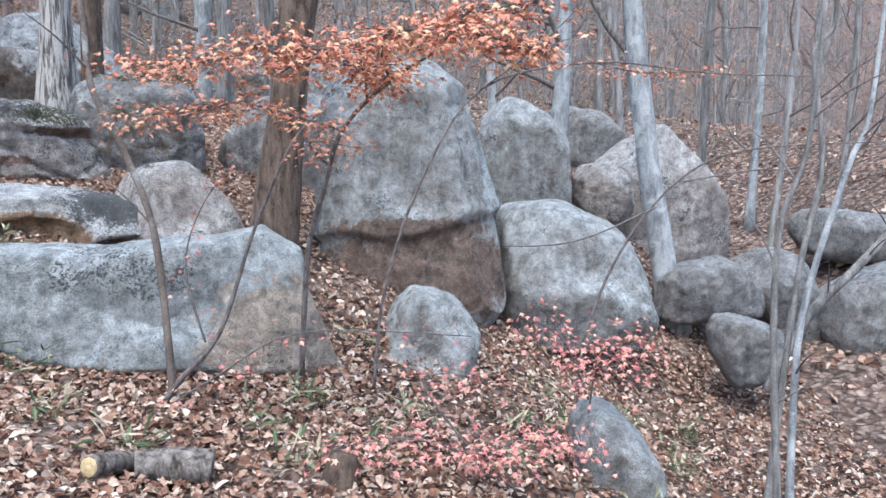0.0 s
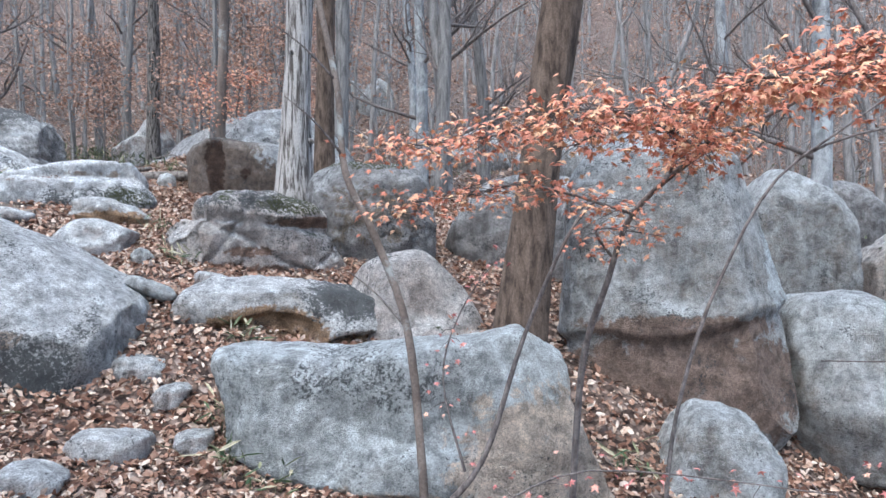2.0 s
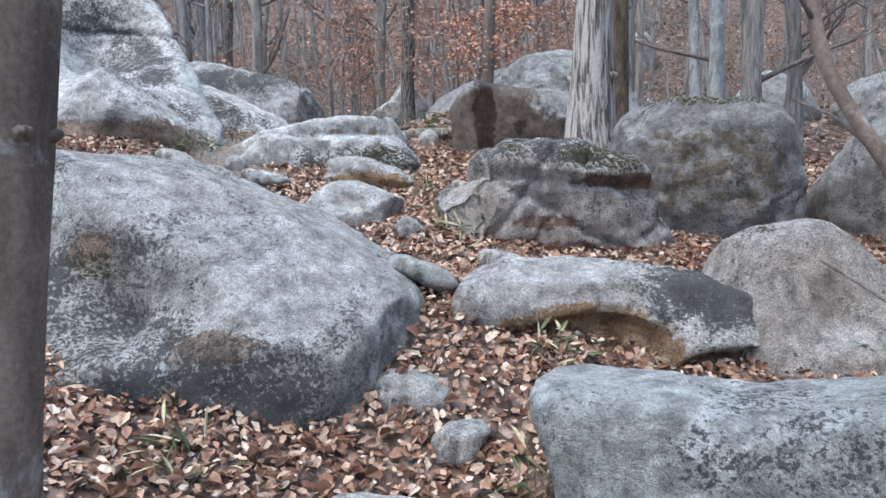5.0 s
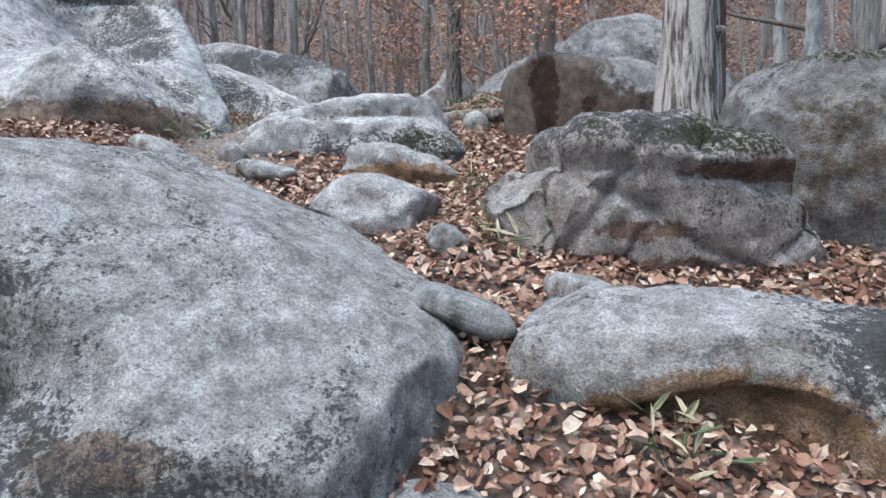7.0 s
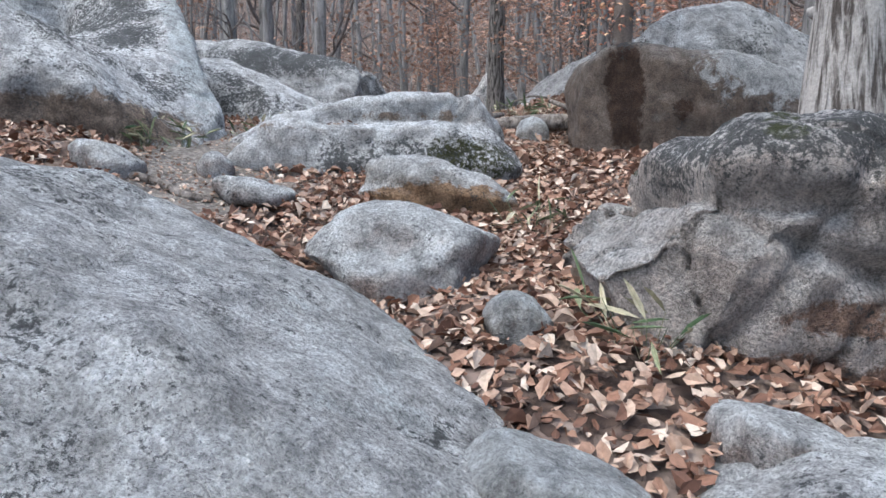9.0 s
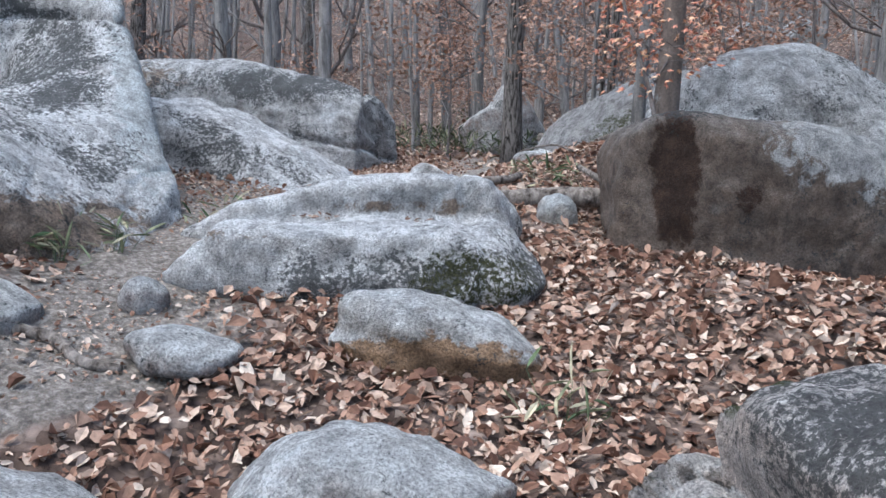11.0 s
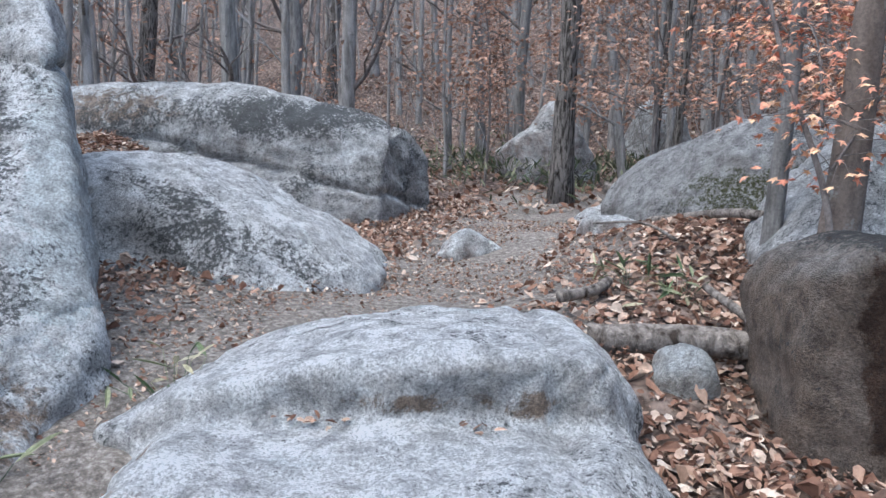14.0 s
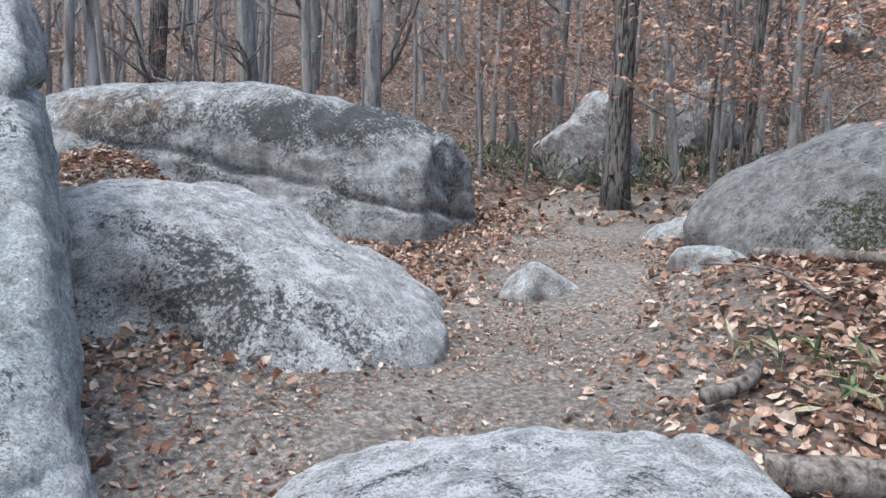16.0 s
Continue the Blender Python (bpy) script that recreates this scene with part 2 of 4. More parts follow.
# ---- ground ----
SPOTS = [(0, 0, 0.0), (-1.7, 2.4, -0.08), (-3.4, 5.1, -0.04), (-4.66, 4.48, 0.19), (-3.9, 5.26, 0.01), (-4.09, 5.86, 0.38), (-4.73, 6.21, 0.7),
         (-5.35, 7.13, 1.09), (-5.94, 7.35, 1.16), (-6.65, 7.09, 1.28), (-7.23, 7.44, 1.53), (-7.5, 8.05, 1.62), (-8.2, 7.57, 1.81),
         (-8.45, 7.11, 1.93), (-7.67, 8.38, 1.75), (-6.65, 9.61, 1.77), (-7.33, 10.3, 2.05), (-6.32, 10.07, 1.9), (-9.36, 9.87, 2.19),
         (-9.72, 8.89, 2.25), (-7.97, 12.32, 2.7), (-10.76, 12.17, 2.33), (-10.1, 13.1, 2.45), (-9.4, 11.7, 2.28), (-2.7, 5.4, -0.25),
         (-1.1, 7.2, 0.2), (-3.95, 7.95, 1.0), (2.16, 7.8, -1.35), (4.4, 11.4, -1.0), (3.1, 11.5, 0.2), (-13.4, 18.6, 2.7), (1.0, 5.4, -0.85), (-6.5, 10.5, 1.72)]
SP = np.array(SPOTS)


def kernel(r):
    return np.sqrt(r * r + 0.35)


_d = np.hypot(SP[:, None, 0] - SP[None, :, 0], SP[:, None, 1] - SP[None, :, 1])
_a = np.column_stack([np.ones(len(SP)), SP[:, 0], SP[:, 1]])
PLANE = np.linalg.lstsq(_a, SP[:, 2], rcond=None)[0]
WEIGHT = np.linalg.solve(kernel(_d) - 0.04 * np.eye(len(SP)), SP[:, 2] - _a @ PLANE)


def height(x, y):
    """Height of the ground: the stepped gully near the path, the wooded hillside beyond it."""
    x, y = np.asarray(x, float), np.asarray(y, float)
    near = PLANE[0] + PLANE[1] * x + PLANE[2] * y + (kernel(np.hypot(x[..., None] - SP[:, 0], y[..., None] - SP[:, 1])) * WEIGHT).sum(-1)
    up = -0.42 * x + 0.91 * y
    far = 2.6 + 0.02 * up - 0.09 * np.maximum(x + 2, 0)
    away = np.hypot(np.maximum(np.abs(x + 4.5) - 8.0, 0), np.maximum(np.abs(y - 7.0) - 8.0, 0))
    w = np.clip(away / 7.0, 0, 1)
    w = w * w * (3 - 2 * w)
    behind = -0.25 + 0.10 * np.minimum(y, 0) - 0.08 * x
    back = np.clip((6.0 - up) / 6.0, 0, 1)
    z = near * (1 - w) + w * (far * (1 - back) + behind * back)
    rise = np.maximum(up - 24.0, 0)
    return z + 0.55 * rise * rise / (rise + 7.0) + 0.05 * np.sin(x * 1.7 + y) * np.sin(y * 1.3 - x * 0.4)


def h1(x, y):
    return float(height(np.array([x]), np.array([y]))[0])


PATH = [(0.5, -3), (-0.6, 1.5), (-2.3, 4.0), (-3.6, 5.3), (-4.7, 6.3), (-5.6, 7.2), (-6.7, 6.95), (-7.6, 7.3), (-8.4, 8.0), (-8.9, 9.0), (-9.05, 10.2), (-9.6, 11.6), (-10.5, 13.4), (-12.0, 17.0)]


def trodden(x, y):
    x, y = np.asarray(x, float), np.asarray(y, float)
    d = np.full(x.shape, 99.0)
    for (a, b), (c, e) in zip(PATH, PATH[1:]):
        t = np.clip(((x - a) * (c - a) + (y - b) * (e - b)) / ((c - a) ** 2 + (e - b) ** 2), 0, 1)
        wide = 0.95 if b > 8.5 else 0.45
        d = np.minimum(d, np.hypot(x - a - t * (c - a), y - b - t * (e - b)) / wide)
    worn = np.where(x < -7.2, 1.0, np.where(y < 1.5, 0.7, 0.1))
    return np.clip(1.25 - 0.6 * d, 0, 1) * worn


def spread(a, b, step, far):
    out, s, v = [], step, b
    while v < far:
        s *= 1.16
        v += s
        out.append(v)
    low, s, v = [], step, a
    while v > -far:
        s *= 1.16
        v -= s
        low.append(v)
    return np.array(low[::-1] + list(np.arange(a, b + 1e-6, step)) + out)


gx, gy = spread(-14.0, 7.0, 0.11, 420.0), spread(-2.0, 17.0, 0.11, 420.0)
XX, YY = np.meshgrid(gx, gy)
ZZ = np.vstack([height(r, s) for r, s in zip(XX, YY)])
for j in range(XX.shape[0]):
    for i in range(XX.shape[1]):
        if abs(XX[j, i]) < 16 and -4 < YY[j, i] < 20:
            ZZ[j, i] += 0.05 * noise.fractal((XX[j, i] * 1.6, YY[j, i] * 1.6, 0), 1.0, 2.0, 4)
nx, ny = len(gx), len(gy)
me = bpy.data.meshes.new("ground")
idx = np.arange(nx * ny).reshape(ny, nx)
quads = np.stack([idx[:-1, :-1], idx[:-1, 1:], idx[1:, 1:], idx[1:, :-1]], -1).reshape(-1, 4)
me.from_pydata(np.stack([XX, YY, ZZ], -1).reshape(-1, 3).tolist(), [], quads.tolist())
me.polygons.foreach_set("use_smooth", [True] * len(me.polygons))
layer = me.attributes.new("trodden", "FLOAT", "POINT")
layer.data.foreach_set("value", trodden(XX, YY).reshape(-1))
me.materials.append(GROUND)
tagged(new("ground", me), "sloping forest floor of brown leaf litter with a trodden path", "ground", kind="structure")

# ---- mesh helpers ----


class Lump:
    """Collects vertices and faces for one mesh."""

    def __init__(self):
        self.v, self.f = [], []

    def tube(self, pts, radii, sides=7, cap=True, wobble=0.0):
        start = len(self.v)
        pts = [Vector(p) for p in pts]
        side = None
        for i, p in enumerate(pts):
            d = (pts[min(i + 1, len(pts) - 1)] - pts[max(i - 1, 0)]).normalized()
            if side is None:
                side = d.cross(Vector((0.3, 1, 0.2))).normalized()
            side = (side - d * side.dot(d)).normalized()
            up = d.cross(side)
            for k in range(sides):
                a = 2 * math.pi * k / sides
                r = radii[i] * (1 + wobble * noise.noise((p.x * 3 + math.cos(a) * 2, p.y * 3 + math.sin(a) * 2, p.z * 0.8)))
                self.v.append(p + (side * math.cos(a) + up * math.sin(a)) * r)
        for i in range(len(pts) - 1):
            for k in range(sides):
                a, b = start + i * sides + k, start + i * sides + (k + 1) % sides
                self.f.append((a, b, b + sides, a + sides))
        if cap:
            self.f.append(tuple(range(start + sides - 1, start - 1, -1)))
            self.f.append(tuple(range(len(self.v) - sides, len(self.v))))

    def leaf(self, p, d, nrm, length, width, curl=0.2):
        d = d.normalized()
        s = d.cross(nrm).normalized()
        u = s.cross(d)
        i = len(self.v)
        self.v += [p, p + d * length * 0.35 + s * width * 0.5 + u * curl * width, p + d * length * 0.75 + s * width * 0.36 + u * curl * width,
                   p + d * length - u * curl * width * 0.4, p + d * length * 0.75 - s * width * 0.36 + u * curl * width,
                   p + d * length * 0.35 - s * width * 0.5 + u * curl * width]
        self.f += [(i, i + 1, i + 2, i + 3), (i, i + 3, i + 4, i + 5)]

    def star(self, p, d, nrm, size):
        """A five-lobed maple leaf."""
        d = d.normalized()
        s = d.cross(nrm).normalized()
        u = s.cross(d)
        i = len(self.v)
        self.v.append(p + d * size * 0.3 + u * size * 0.12)
        lobes = []
        for k, a in enumerate((-2.2, -1.1, 0.0, 1.1, 2.2)):
            r = (0.62, 0.9, 1.0, 0.9, 0.62)[k] * size
            for da, q in ((-0.5, 0.42), (0, 1.0)):
                lobes.append((a + da, r * q))
        lobes.append((2.75, 0.3 * size))
        for a, r in lobes:
            self.v.append(p + d * (0.3 * size + math.cos(a) * r * 0.7) + s * math.sin(a) * r * 0.7 - u * r * random.uniform(0.0, 0.35))
        m = len(lobes)
        for k in range(m):
            self.f.append((i, i + 1 + k, i + 1 + (k + 1) % m))

    def mesh(self, name, material, smooth=True):
        d = bpy.data.meshes.new(name)
        d.from_pydata([tuple(q) for q in self.v], [], self.f)
        d.polygons.foreach_set("use_smooth", [smooth] * len(d.polygons))
        d.materials.append(material)
        d.update()
        return d


def part(name, lump, material, parent, label="", smooth=True):
    ob = new(name, lump.mesh(name, material, smooth))
    ob.parent = parent
    if label:
        tagged(ob, label)
    return ob


def rounded(outline, count):
    """A closed smooth curve through the outline."""
    pts = [Vector((a, b, 0)) for a, b in outline]
    n, out = len(pts), []
    for i in range(n):
        p0, p1, p2, p3 = pts[i - 1], pts[i], pts[(i + 1) % n], pts[(i + 2) % n]
        for k in range(count):
            t = k / count
            q = 0.5 * ((2 * p1) + (p2 - p0) * t + (2 * p0 - 5 * p1 + 4 * p2 - p3) * t * t + (3 * p1 - p0 - 3 * p2 + p3) * t ** 3)
            out.append(q.lerp(p1.lerp(p2, t), 0.45))
    return out


def stone_lump(outline, front, back, power=2.6, lean=0.0, tip=0.0, per=6, rings=13, seed=0.0, offset=(0, 0, 0), facets=7):
    """A boulder: the outline swells towards the front (-y) and the back (+y); lean tips the front face backwards."""
    ring = rounded(outline, per)
    cx = (min(p.x for p in ring) + max(p.x for p in ring)) / 2
    cz = (min(p.y for p in ring) + max(p.y for p in ring)) / 2
    size = max(max(p.x for p in ring) - min(p.x for p in ring), front + back)
    L, n = Lump(), len(ring)
    rows = []
    for j in range(-rings, rings + 1):
        a = j / rings * math.pi / 2
        s = math.copysign(abs(math.sin(a)) ** (2 / power), a)
        c = max(math.cos(a), 0.0) ** (2 / power)
        y = s * (front if s < 0 else back)
        rows.append([Vector((cx + (p.x - cx) * c, y + tip * (p.y - cz) + lean * (p.y - cz) * (1 if s < 0 else 0.4), cz + (p.y - cz) * c)) for p in ring])
    off = Vector((seed * 7.3, seed * 3.1, seed * 5.7))
    o3 = Vector(offset)
    R = len(rows)
    pts = [p for row in rows for p in row]
    for j in range(R - 1):
        for i in range(n):
            a, b = j * n + i, j * n + (i + 1) % n
            L.f.append((a, b, b + n, a + n))
    L.f.append(tuple(range(n - 1, -1, -1)))
    L.f.append(tuple(range((R - 1) * n, R * n)))
    # broken facets: flat cuts that shave the swollen form
    rnd = random.Random(seed * 13 + 5)
    mid = Vector((cx, 0, cz))
    for _ in range(facets):
        a, e = rnd.uniform(0, 6.283), rnd.uniform(-0.3, 0.9)
        nrm = Vector((math.cos(a) * math.cos(e), -abs(math.sin(a)) * math.cos(e) * 1.3, math.sin(e))).normalized()
        reach = max((p - mid).dot(nrm) for p in pts) * rnd.uniform(0.82, 0.95)
        for k, p in enumerate(pts):
            d = (p - mid).dot(nrm) - reach
            if d > 0:
                pts[k] = p - nrm * d * 0.92
    L.v = [p + o3 for p in pts]
    L.size, L.off = size, off
    return L


def smooth_step(a, b, x):
    t = min(max((x - a) / (b - a), 0.0), 1.0)
    return t * t * (3 - 2 * t)


def fused(me, step):
    """One even skin over a mesh."""
    tmp = new("raw", me)
    mod = tmp.modifiers.new("fuse", "REMESH")
    mod.mode, mod.voxel_size = "VOXEL", step
    out = bpy.data.meshes.new_from_object(tmp.evaluated_get(bpy.context.evaluated_depsgraph_get()))
    bpy.data.objects.remove(tmp)
    bpy.data.meshes.remove(me)
    return out


def weathered(L, name, material, rough=1.0, cracks=(), caves=(), ledge=None, planes=(), marks=(), voxel=None, joints=0.4):
    """Fuse the lump into an even mesh and give it lumps, joints, chips and pitting."""
    size, off = L.size, L.off
    small = min(size, 1.6)
    step = voxel or max(0.016, min(0.038, size * 0.0155))
    me = fused(L.mesh("raw", material), step * 1.3)
    if planes or caves:
        co = np.empty(len(me.vertices) * 3)
        me.vertices.foreach_get("co", co)
        co = co.reshape(-1, 3)
        middle = (co.max(0) + co.min(0)) / 2
        flats = [(v, float(((co - middle) @ np.array(v)).max()) * c) for v, c in ((Vector(q[:3]).normalized(), q[3]) for q in planes)]
        middle = Vector(middle)
        shaped = []
        for p in map(Vector, co):
            for cut, reach in flats:
                d = (p - middle).dot(cut) - reach + 0.02 * small * noise.noise(p * 2.4 + off)
                if d > 0:
                    p = p - cut * d * 0.95
            for bx, bz, wide, tall, deep in caves:
                d = math.hypot((p.x - bx) / wide, (p.z - bz) / tall) + 0.18 * noise.noise(p * 3.0 + off)
                if p.y < 0.05 and d < 1.05:
                    p = p + Vector((0, deep * (1 - smooth_step(0.75, 1.05, d)), 0))
            shaped.append(p)
        me.vertices.foreach_set("co", np.array(shaped).reshape(-1))
        me.update()
        me = fused(me, step)
    me.name = name
    me.update()
    count_v = len(me.vertices)
    co, no = np.empty(count_v * 3), np.empty(count_v * 3)
    me.vertices.foreach_get("co", co)
    me.vertices.foreach_get("normal", no)
    moved = []
    for p, g in zip(map(Vector, co.reshape(-1, 3)), map(Vector, no.reshape(-1, 3))):
        k = 0.022 * size * noise.fractal(p * (1.9 / size) + off, 1.0, 2.0, 3)
        k += 0.022 * small * noise.fractal(p * (3.6 / small) + off, 0.75, 2.1, 6)
        k += 0.020 * small * (abs(noise.noise(p * (5.0 / small) + off)) - 0.25)
        q = p + Vector((noise.noise(p * 2.1 + off), noise.noise(p * 2.1 - off), noise.noise(p * 2.3))) * 0.25
        w = noise.voronoi(q * (2.0 / small) + off)[0]
        k -= 0.030 * joints * small * max(0.0, 1 - (w[1] - w[0]) / 0.035) * smooth_step(0.0, 0.25, noise.noise(p * 1.1 - off))
        k -= 0.012 * max(0.0, noise.fractal(p * 9.0 - off, 0.9, 2.0, 3))
        for cxx, czz, ang, deep in cracks:
            d = (p.x - cxx) * math.sin(ang) + (p.z - czz) * math.cos(ang) + 0.08 * noise.noise(p * 2.2 + off)
            k -= deep * math.exp(-(d / 0.035) ** 2) / rough
        if ledge and g.y < 0.5:
            z0, slope, deep = ledge
            d = z0 + slope * p.x + 0.12 * noise.noise(p * 1.8 + off) - p.z
            k -= deep * smooth_step(-0.03, 0.07, d) * (1 + 0.5 * max(d, 0.0)) / rough
        moved.append(p + g * k * rough)
    me.vertices.foreach_set("co", np.array(moved).reshape(-1))
    me.polygons.foreach_set("use_smooth", [True] * len(me.polygons))
    if not me.materials:
        me.materials.append(material)
    worn = np.zeros((count_v, 4))
    at = np.array(moved)
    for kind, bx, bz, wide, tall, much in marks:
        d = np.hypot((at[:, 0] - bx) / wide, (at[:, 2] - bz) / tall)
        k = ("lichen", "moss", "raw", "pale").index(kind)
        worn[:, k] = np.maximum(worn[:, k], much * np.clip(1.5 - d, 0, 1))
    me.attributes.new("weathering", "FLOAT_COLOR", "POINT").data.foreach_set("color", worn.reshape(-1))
    me.update()
    return me


count = [0]


def boulder(label, place, yaw, front, back, outline, material=None, name="boulder", group="granite boulders", power=3.2, lean=0.0, facets=9, tip=0.0, **kw):
    count[0] += 1
    tall = max(w for u, w in outline)
    outline = [(u * 1.1, w - 0.22 * tall) if w < 0.3 * tall else (u, w) for u, w in outline]
    L = stone_lump(outline, front, back, power, lean, tip, seed=count[0], facets=facets)
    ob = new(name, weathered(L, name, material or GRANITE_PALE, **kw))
    ob.matrix_world = pose(*place, 0, 0, yaw)
    return tagged(ob, label, name, group)


# ---- boulders and stones ----
boulder("long grey boulder with a flat top and pale lichen patch", (-2.24, 5.70, -0.45), 10, 0.42, 0.45,
        [(-1.32, 1.08), (-0.50, 1.08), (0.43, 1.15), (0.80, 1.21), (1.13, 1.02), (1.19, 0.76), (1.32, 0.29), (1.00, 0.00), (0.26, 0.07), (-0.75, 0.12), (-1.04, 0.28), (-1.21, 0.69)], GRANITE_BLUE, lean=0.15, power=6, facets=2, rough=0.75, ledge=(0.22, -0.12, 0.10), voxel=0.021,
        planes=((0, -1, 0.15, 0.88), (0.5, -1, 0.1, 0.86), (-0.8, -0.8, -0.25, 0.9)),
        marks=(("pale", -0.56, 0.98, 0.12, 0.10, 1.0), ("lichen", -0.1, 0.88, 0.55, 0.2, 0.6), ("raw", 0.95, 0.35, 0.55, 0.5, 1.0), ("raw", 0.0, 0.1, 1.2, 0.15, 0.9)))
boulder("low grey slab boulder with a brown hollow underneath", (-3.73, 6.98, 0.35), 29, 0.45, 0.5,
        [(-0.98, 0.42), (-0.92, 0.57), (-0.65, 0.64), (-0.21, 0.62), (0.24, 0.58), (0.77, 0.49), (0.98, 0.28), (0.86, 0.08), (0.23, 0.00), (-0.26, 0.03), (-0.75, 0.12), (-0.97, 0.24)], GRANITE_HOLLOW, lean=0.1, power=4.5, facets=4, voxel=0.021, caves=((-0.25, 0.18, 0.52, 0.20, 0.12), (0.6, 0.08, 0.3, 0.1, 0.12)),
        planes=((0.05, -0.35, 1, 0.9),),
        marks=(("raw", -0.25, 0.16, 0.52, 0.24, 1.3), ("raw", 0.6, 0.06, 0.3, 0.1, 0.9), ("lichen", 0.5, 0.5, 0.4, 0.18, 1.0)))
boulder("large sloping grey granite boulder beside the path", (-5.85, 5.37, -0.04), 29, 0.8, 1.9,
        [(-1.45, 1.38), (-1.34, 1.69), (-1.04, 1.82), (-0.63, 1.83), (-0.18, 1.75), (0.22, 1.57), (0.63, 1.38), (1.04, 1.15), (1.39, 0.92), (1.45, 0.71), (1.31, 0.44), (1.06, 0.19), (0.55, 0.00), (-0.07, 0.09), (-0.73, 0.46), (-1.25, 0.97)], GRANITE_LICHEN, lean=0.35, facets=3, rough=0.8, voxel=0.028,
        planes=((0.35, -0.5, 0.8, 0.86), (0.25, -1.0, 0.1, 0.88), (1, -0.45, 0.0, 0.9), (-0.5, -0.9, 0.3, 0.9)),
        marks=(("lichen", 0.4, 0.35, 0.7, 0.3, 0.75), ("raw", -0.3, 1.2, 0.16, 0.1, 0.9), ("moss", -0.25, 1.12, 0.12, 0.08, 0.9), ("raw", 0.5, 0.75, 0.25, 0.08, 0.8), ("lichen", -0.9, 1.45, 0.35, 0.3, 0.8), ("lichen", -0.5, 0.75, 0.8, 0.45, 0.55), ("pale", 0.25, 0.62, 0.1, 0.08, 1.0)))
boulder("mossy cracked boulder with a brownish grey face", (-4.58, 8.04, 0.88), 38, 0.6, 0.6,
        [(-1.03, 0.52), (-0.88, 0.73), (-0.55, 0.89), (0.05, 0.96), (0.50, 0.84), (0.90, 0.61), (1.03, 0.39), (0.90, 0.14), (0.33, 0.01), (-0.34, 0.00), (-0.83, 0.15), (-1.00, 0.34)], GRANITE_MOSSY, cracks=((-0.3, 0.5, 0.5, 0.05), (-0.5, 0.4, -0.9, 0.045), (0.2, 0.6, 0.15, 0.04)), power=4, facets=6, rough=1.1, joints=0.8, ledge=(0.70, -0.12, 0.07), voxel=0.021,
        planes=((-0.7, -1, 0.2, 0.94), (0.35, -1, 0.15, 0.88)),
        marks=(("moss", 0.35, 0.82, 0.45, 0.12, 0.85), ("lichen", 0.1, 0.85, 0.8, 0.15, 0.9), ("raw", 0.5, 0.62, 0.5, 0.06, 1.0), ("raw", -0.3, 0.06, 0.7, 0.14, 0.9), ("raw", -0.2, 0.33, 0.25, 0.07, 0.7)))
boulder("squared brown boulder with a dark stained face", (-6.25, 10.88, 1.79), 39, 0.45, 0.6,
        [(-0.93, 0.67), (-0.86, 0.83), (-0.59, 0.94), (0.12, 0.89), (0.79, 0.77), (0.93, 0.44), (0.90, 0.04), (0.14, 0.00), (-0.54, 0.03), (-0.85, 0.23), (-0.93, 0.45)], GRANITE_BROWN, power=5, facets=2, rough=0.8, planes=((-0.35, -1, 0.05, 0.9),),
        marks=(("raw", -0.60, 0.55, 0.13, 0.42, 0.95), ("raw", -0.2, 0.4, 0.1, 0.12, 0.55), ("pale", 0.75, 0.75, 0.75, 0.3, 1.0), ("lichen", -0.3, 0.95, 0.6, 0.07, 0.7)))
boulder("pointed grey boulder behind the oak trunk", (-6.43, 12.38, 1.67), 39, 0.8, 0.9,
        [(-1.37, 0.71), (-1.27, 1.30), (-0.78, 1.55), (-0.35, 1.72), (0.02, 1.80), (0.51, 1.61), (0.85, 1.29), (1.24, 0.86), (1.37, 0.15), (0.06, 0.00), (-1.26, 0.12)], GRANITE_LICHEN, lean=0.3, planes=((-0.3, -0.8, 0.6, 0.85), (0.7, -0.6, 0.4, 0.85)))
boulder("rounded dark grey boulder with a mossy top", (-3.72, 9.02, 1.08), 29, 0.6, 0.7,
        [(-0.72, 0.60), (-0.66, 0.94), (-0.38, 1.10), (0.08, 1.13), (0.55, 1.05), (0.70, 0.74), (0.66, 0.23), (0.27, 0.00), (-0.25, 0.04), (-0.64, 0.24)], GRANITE_DULL, power=4, planes=((-0.6, -1, 0.2, 0.88), (0.6, -1, 0.1, 0.9)),
        marks=(("moss", 0.1, 1.1, 0.5, 0.08, 1.0), ("raw", 0.0, 0.5, 0.7, 0.5, 0.5)))
boulder("smooth slanted brownish grey boulder", (-2.63, 7.52, 0.17), 29, 0.35, 0.5,
        [(-0.67, 0.81), (-0.34, 1.03), (0.01, 1.08), (0.27, 0.91), (0.50, 0.53), (0.67, 0.18), (0.50, 0.00), (-0.16, 0.01), (-0.56, 0.23)], GRANITE_MOSSY, lean=0.2, rough=0.6)
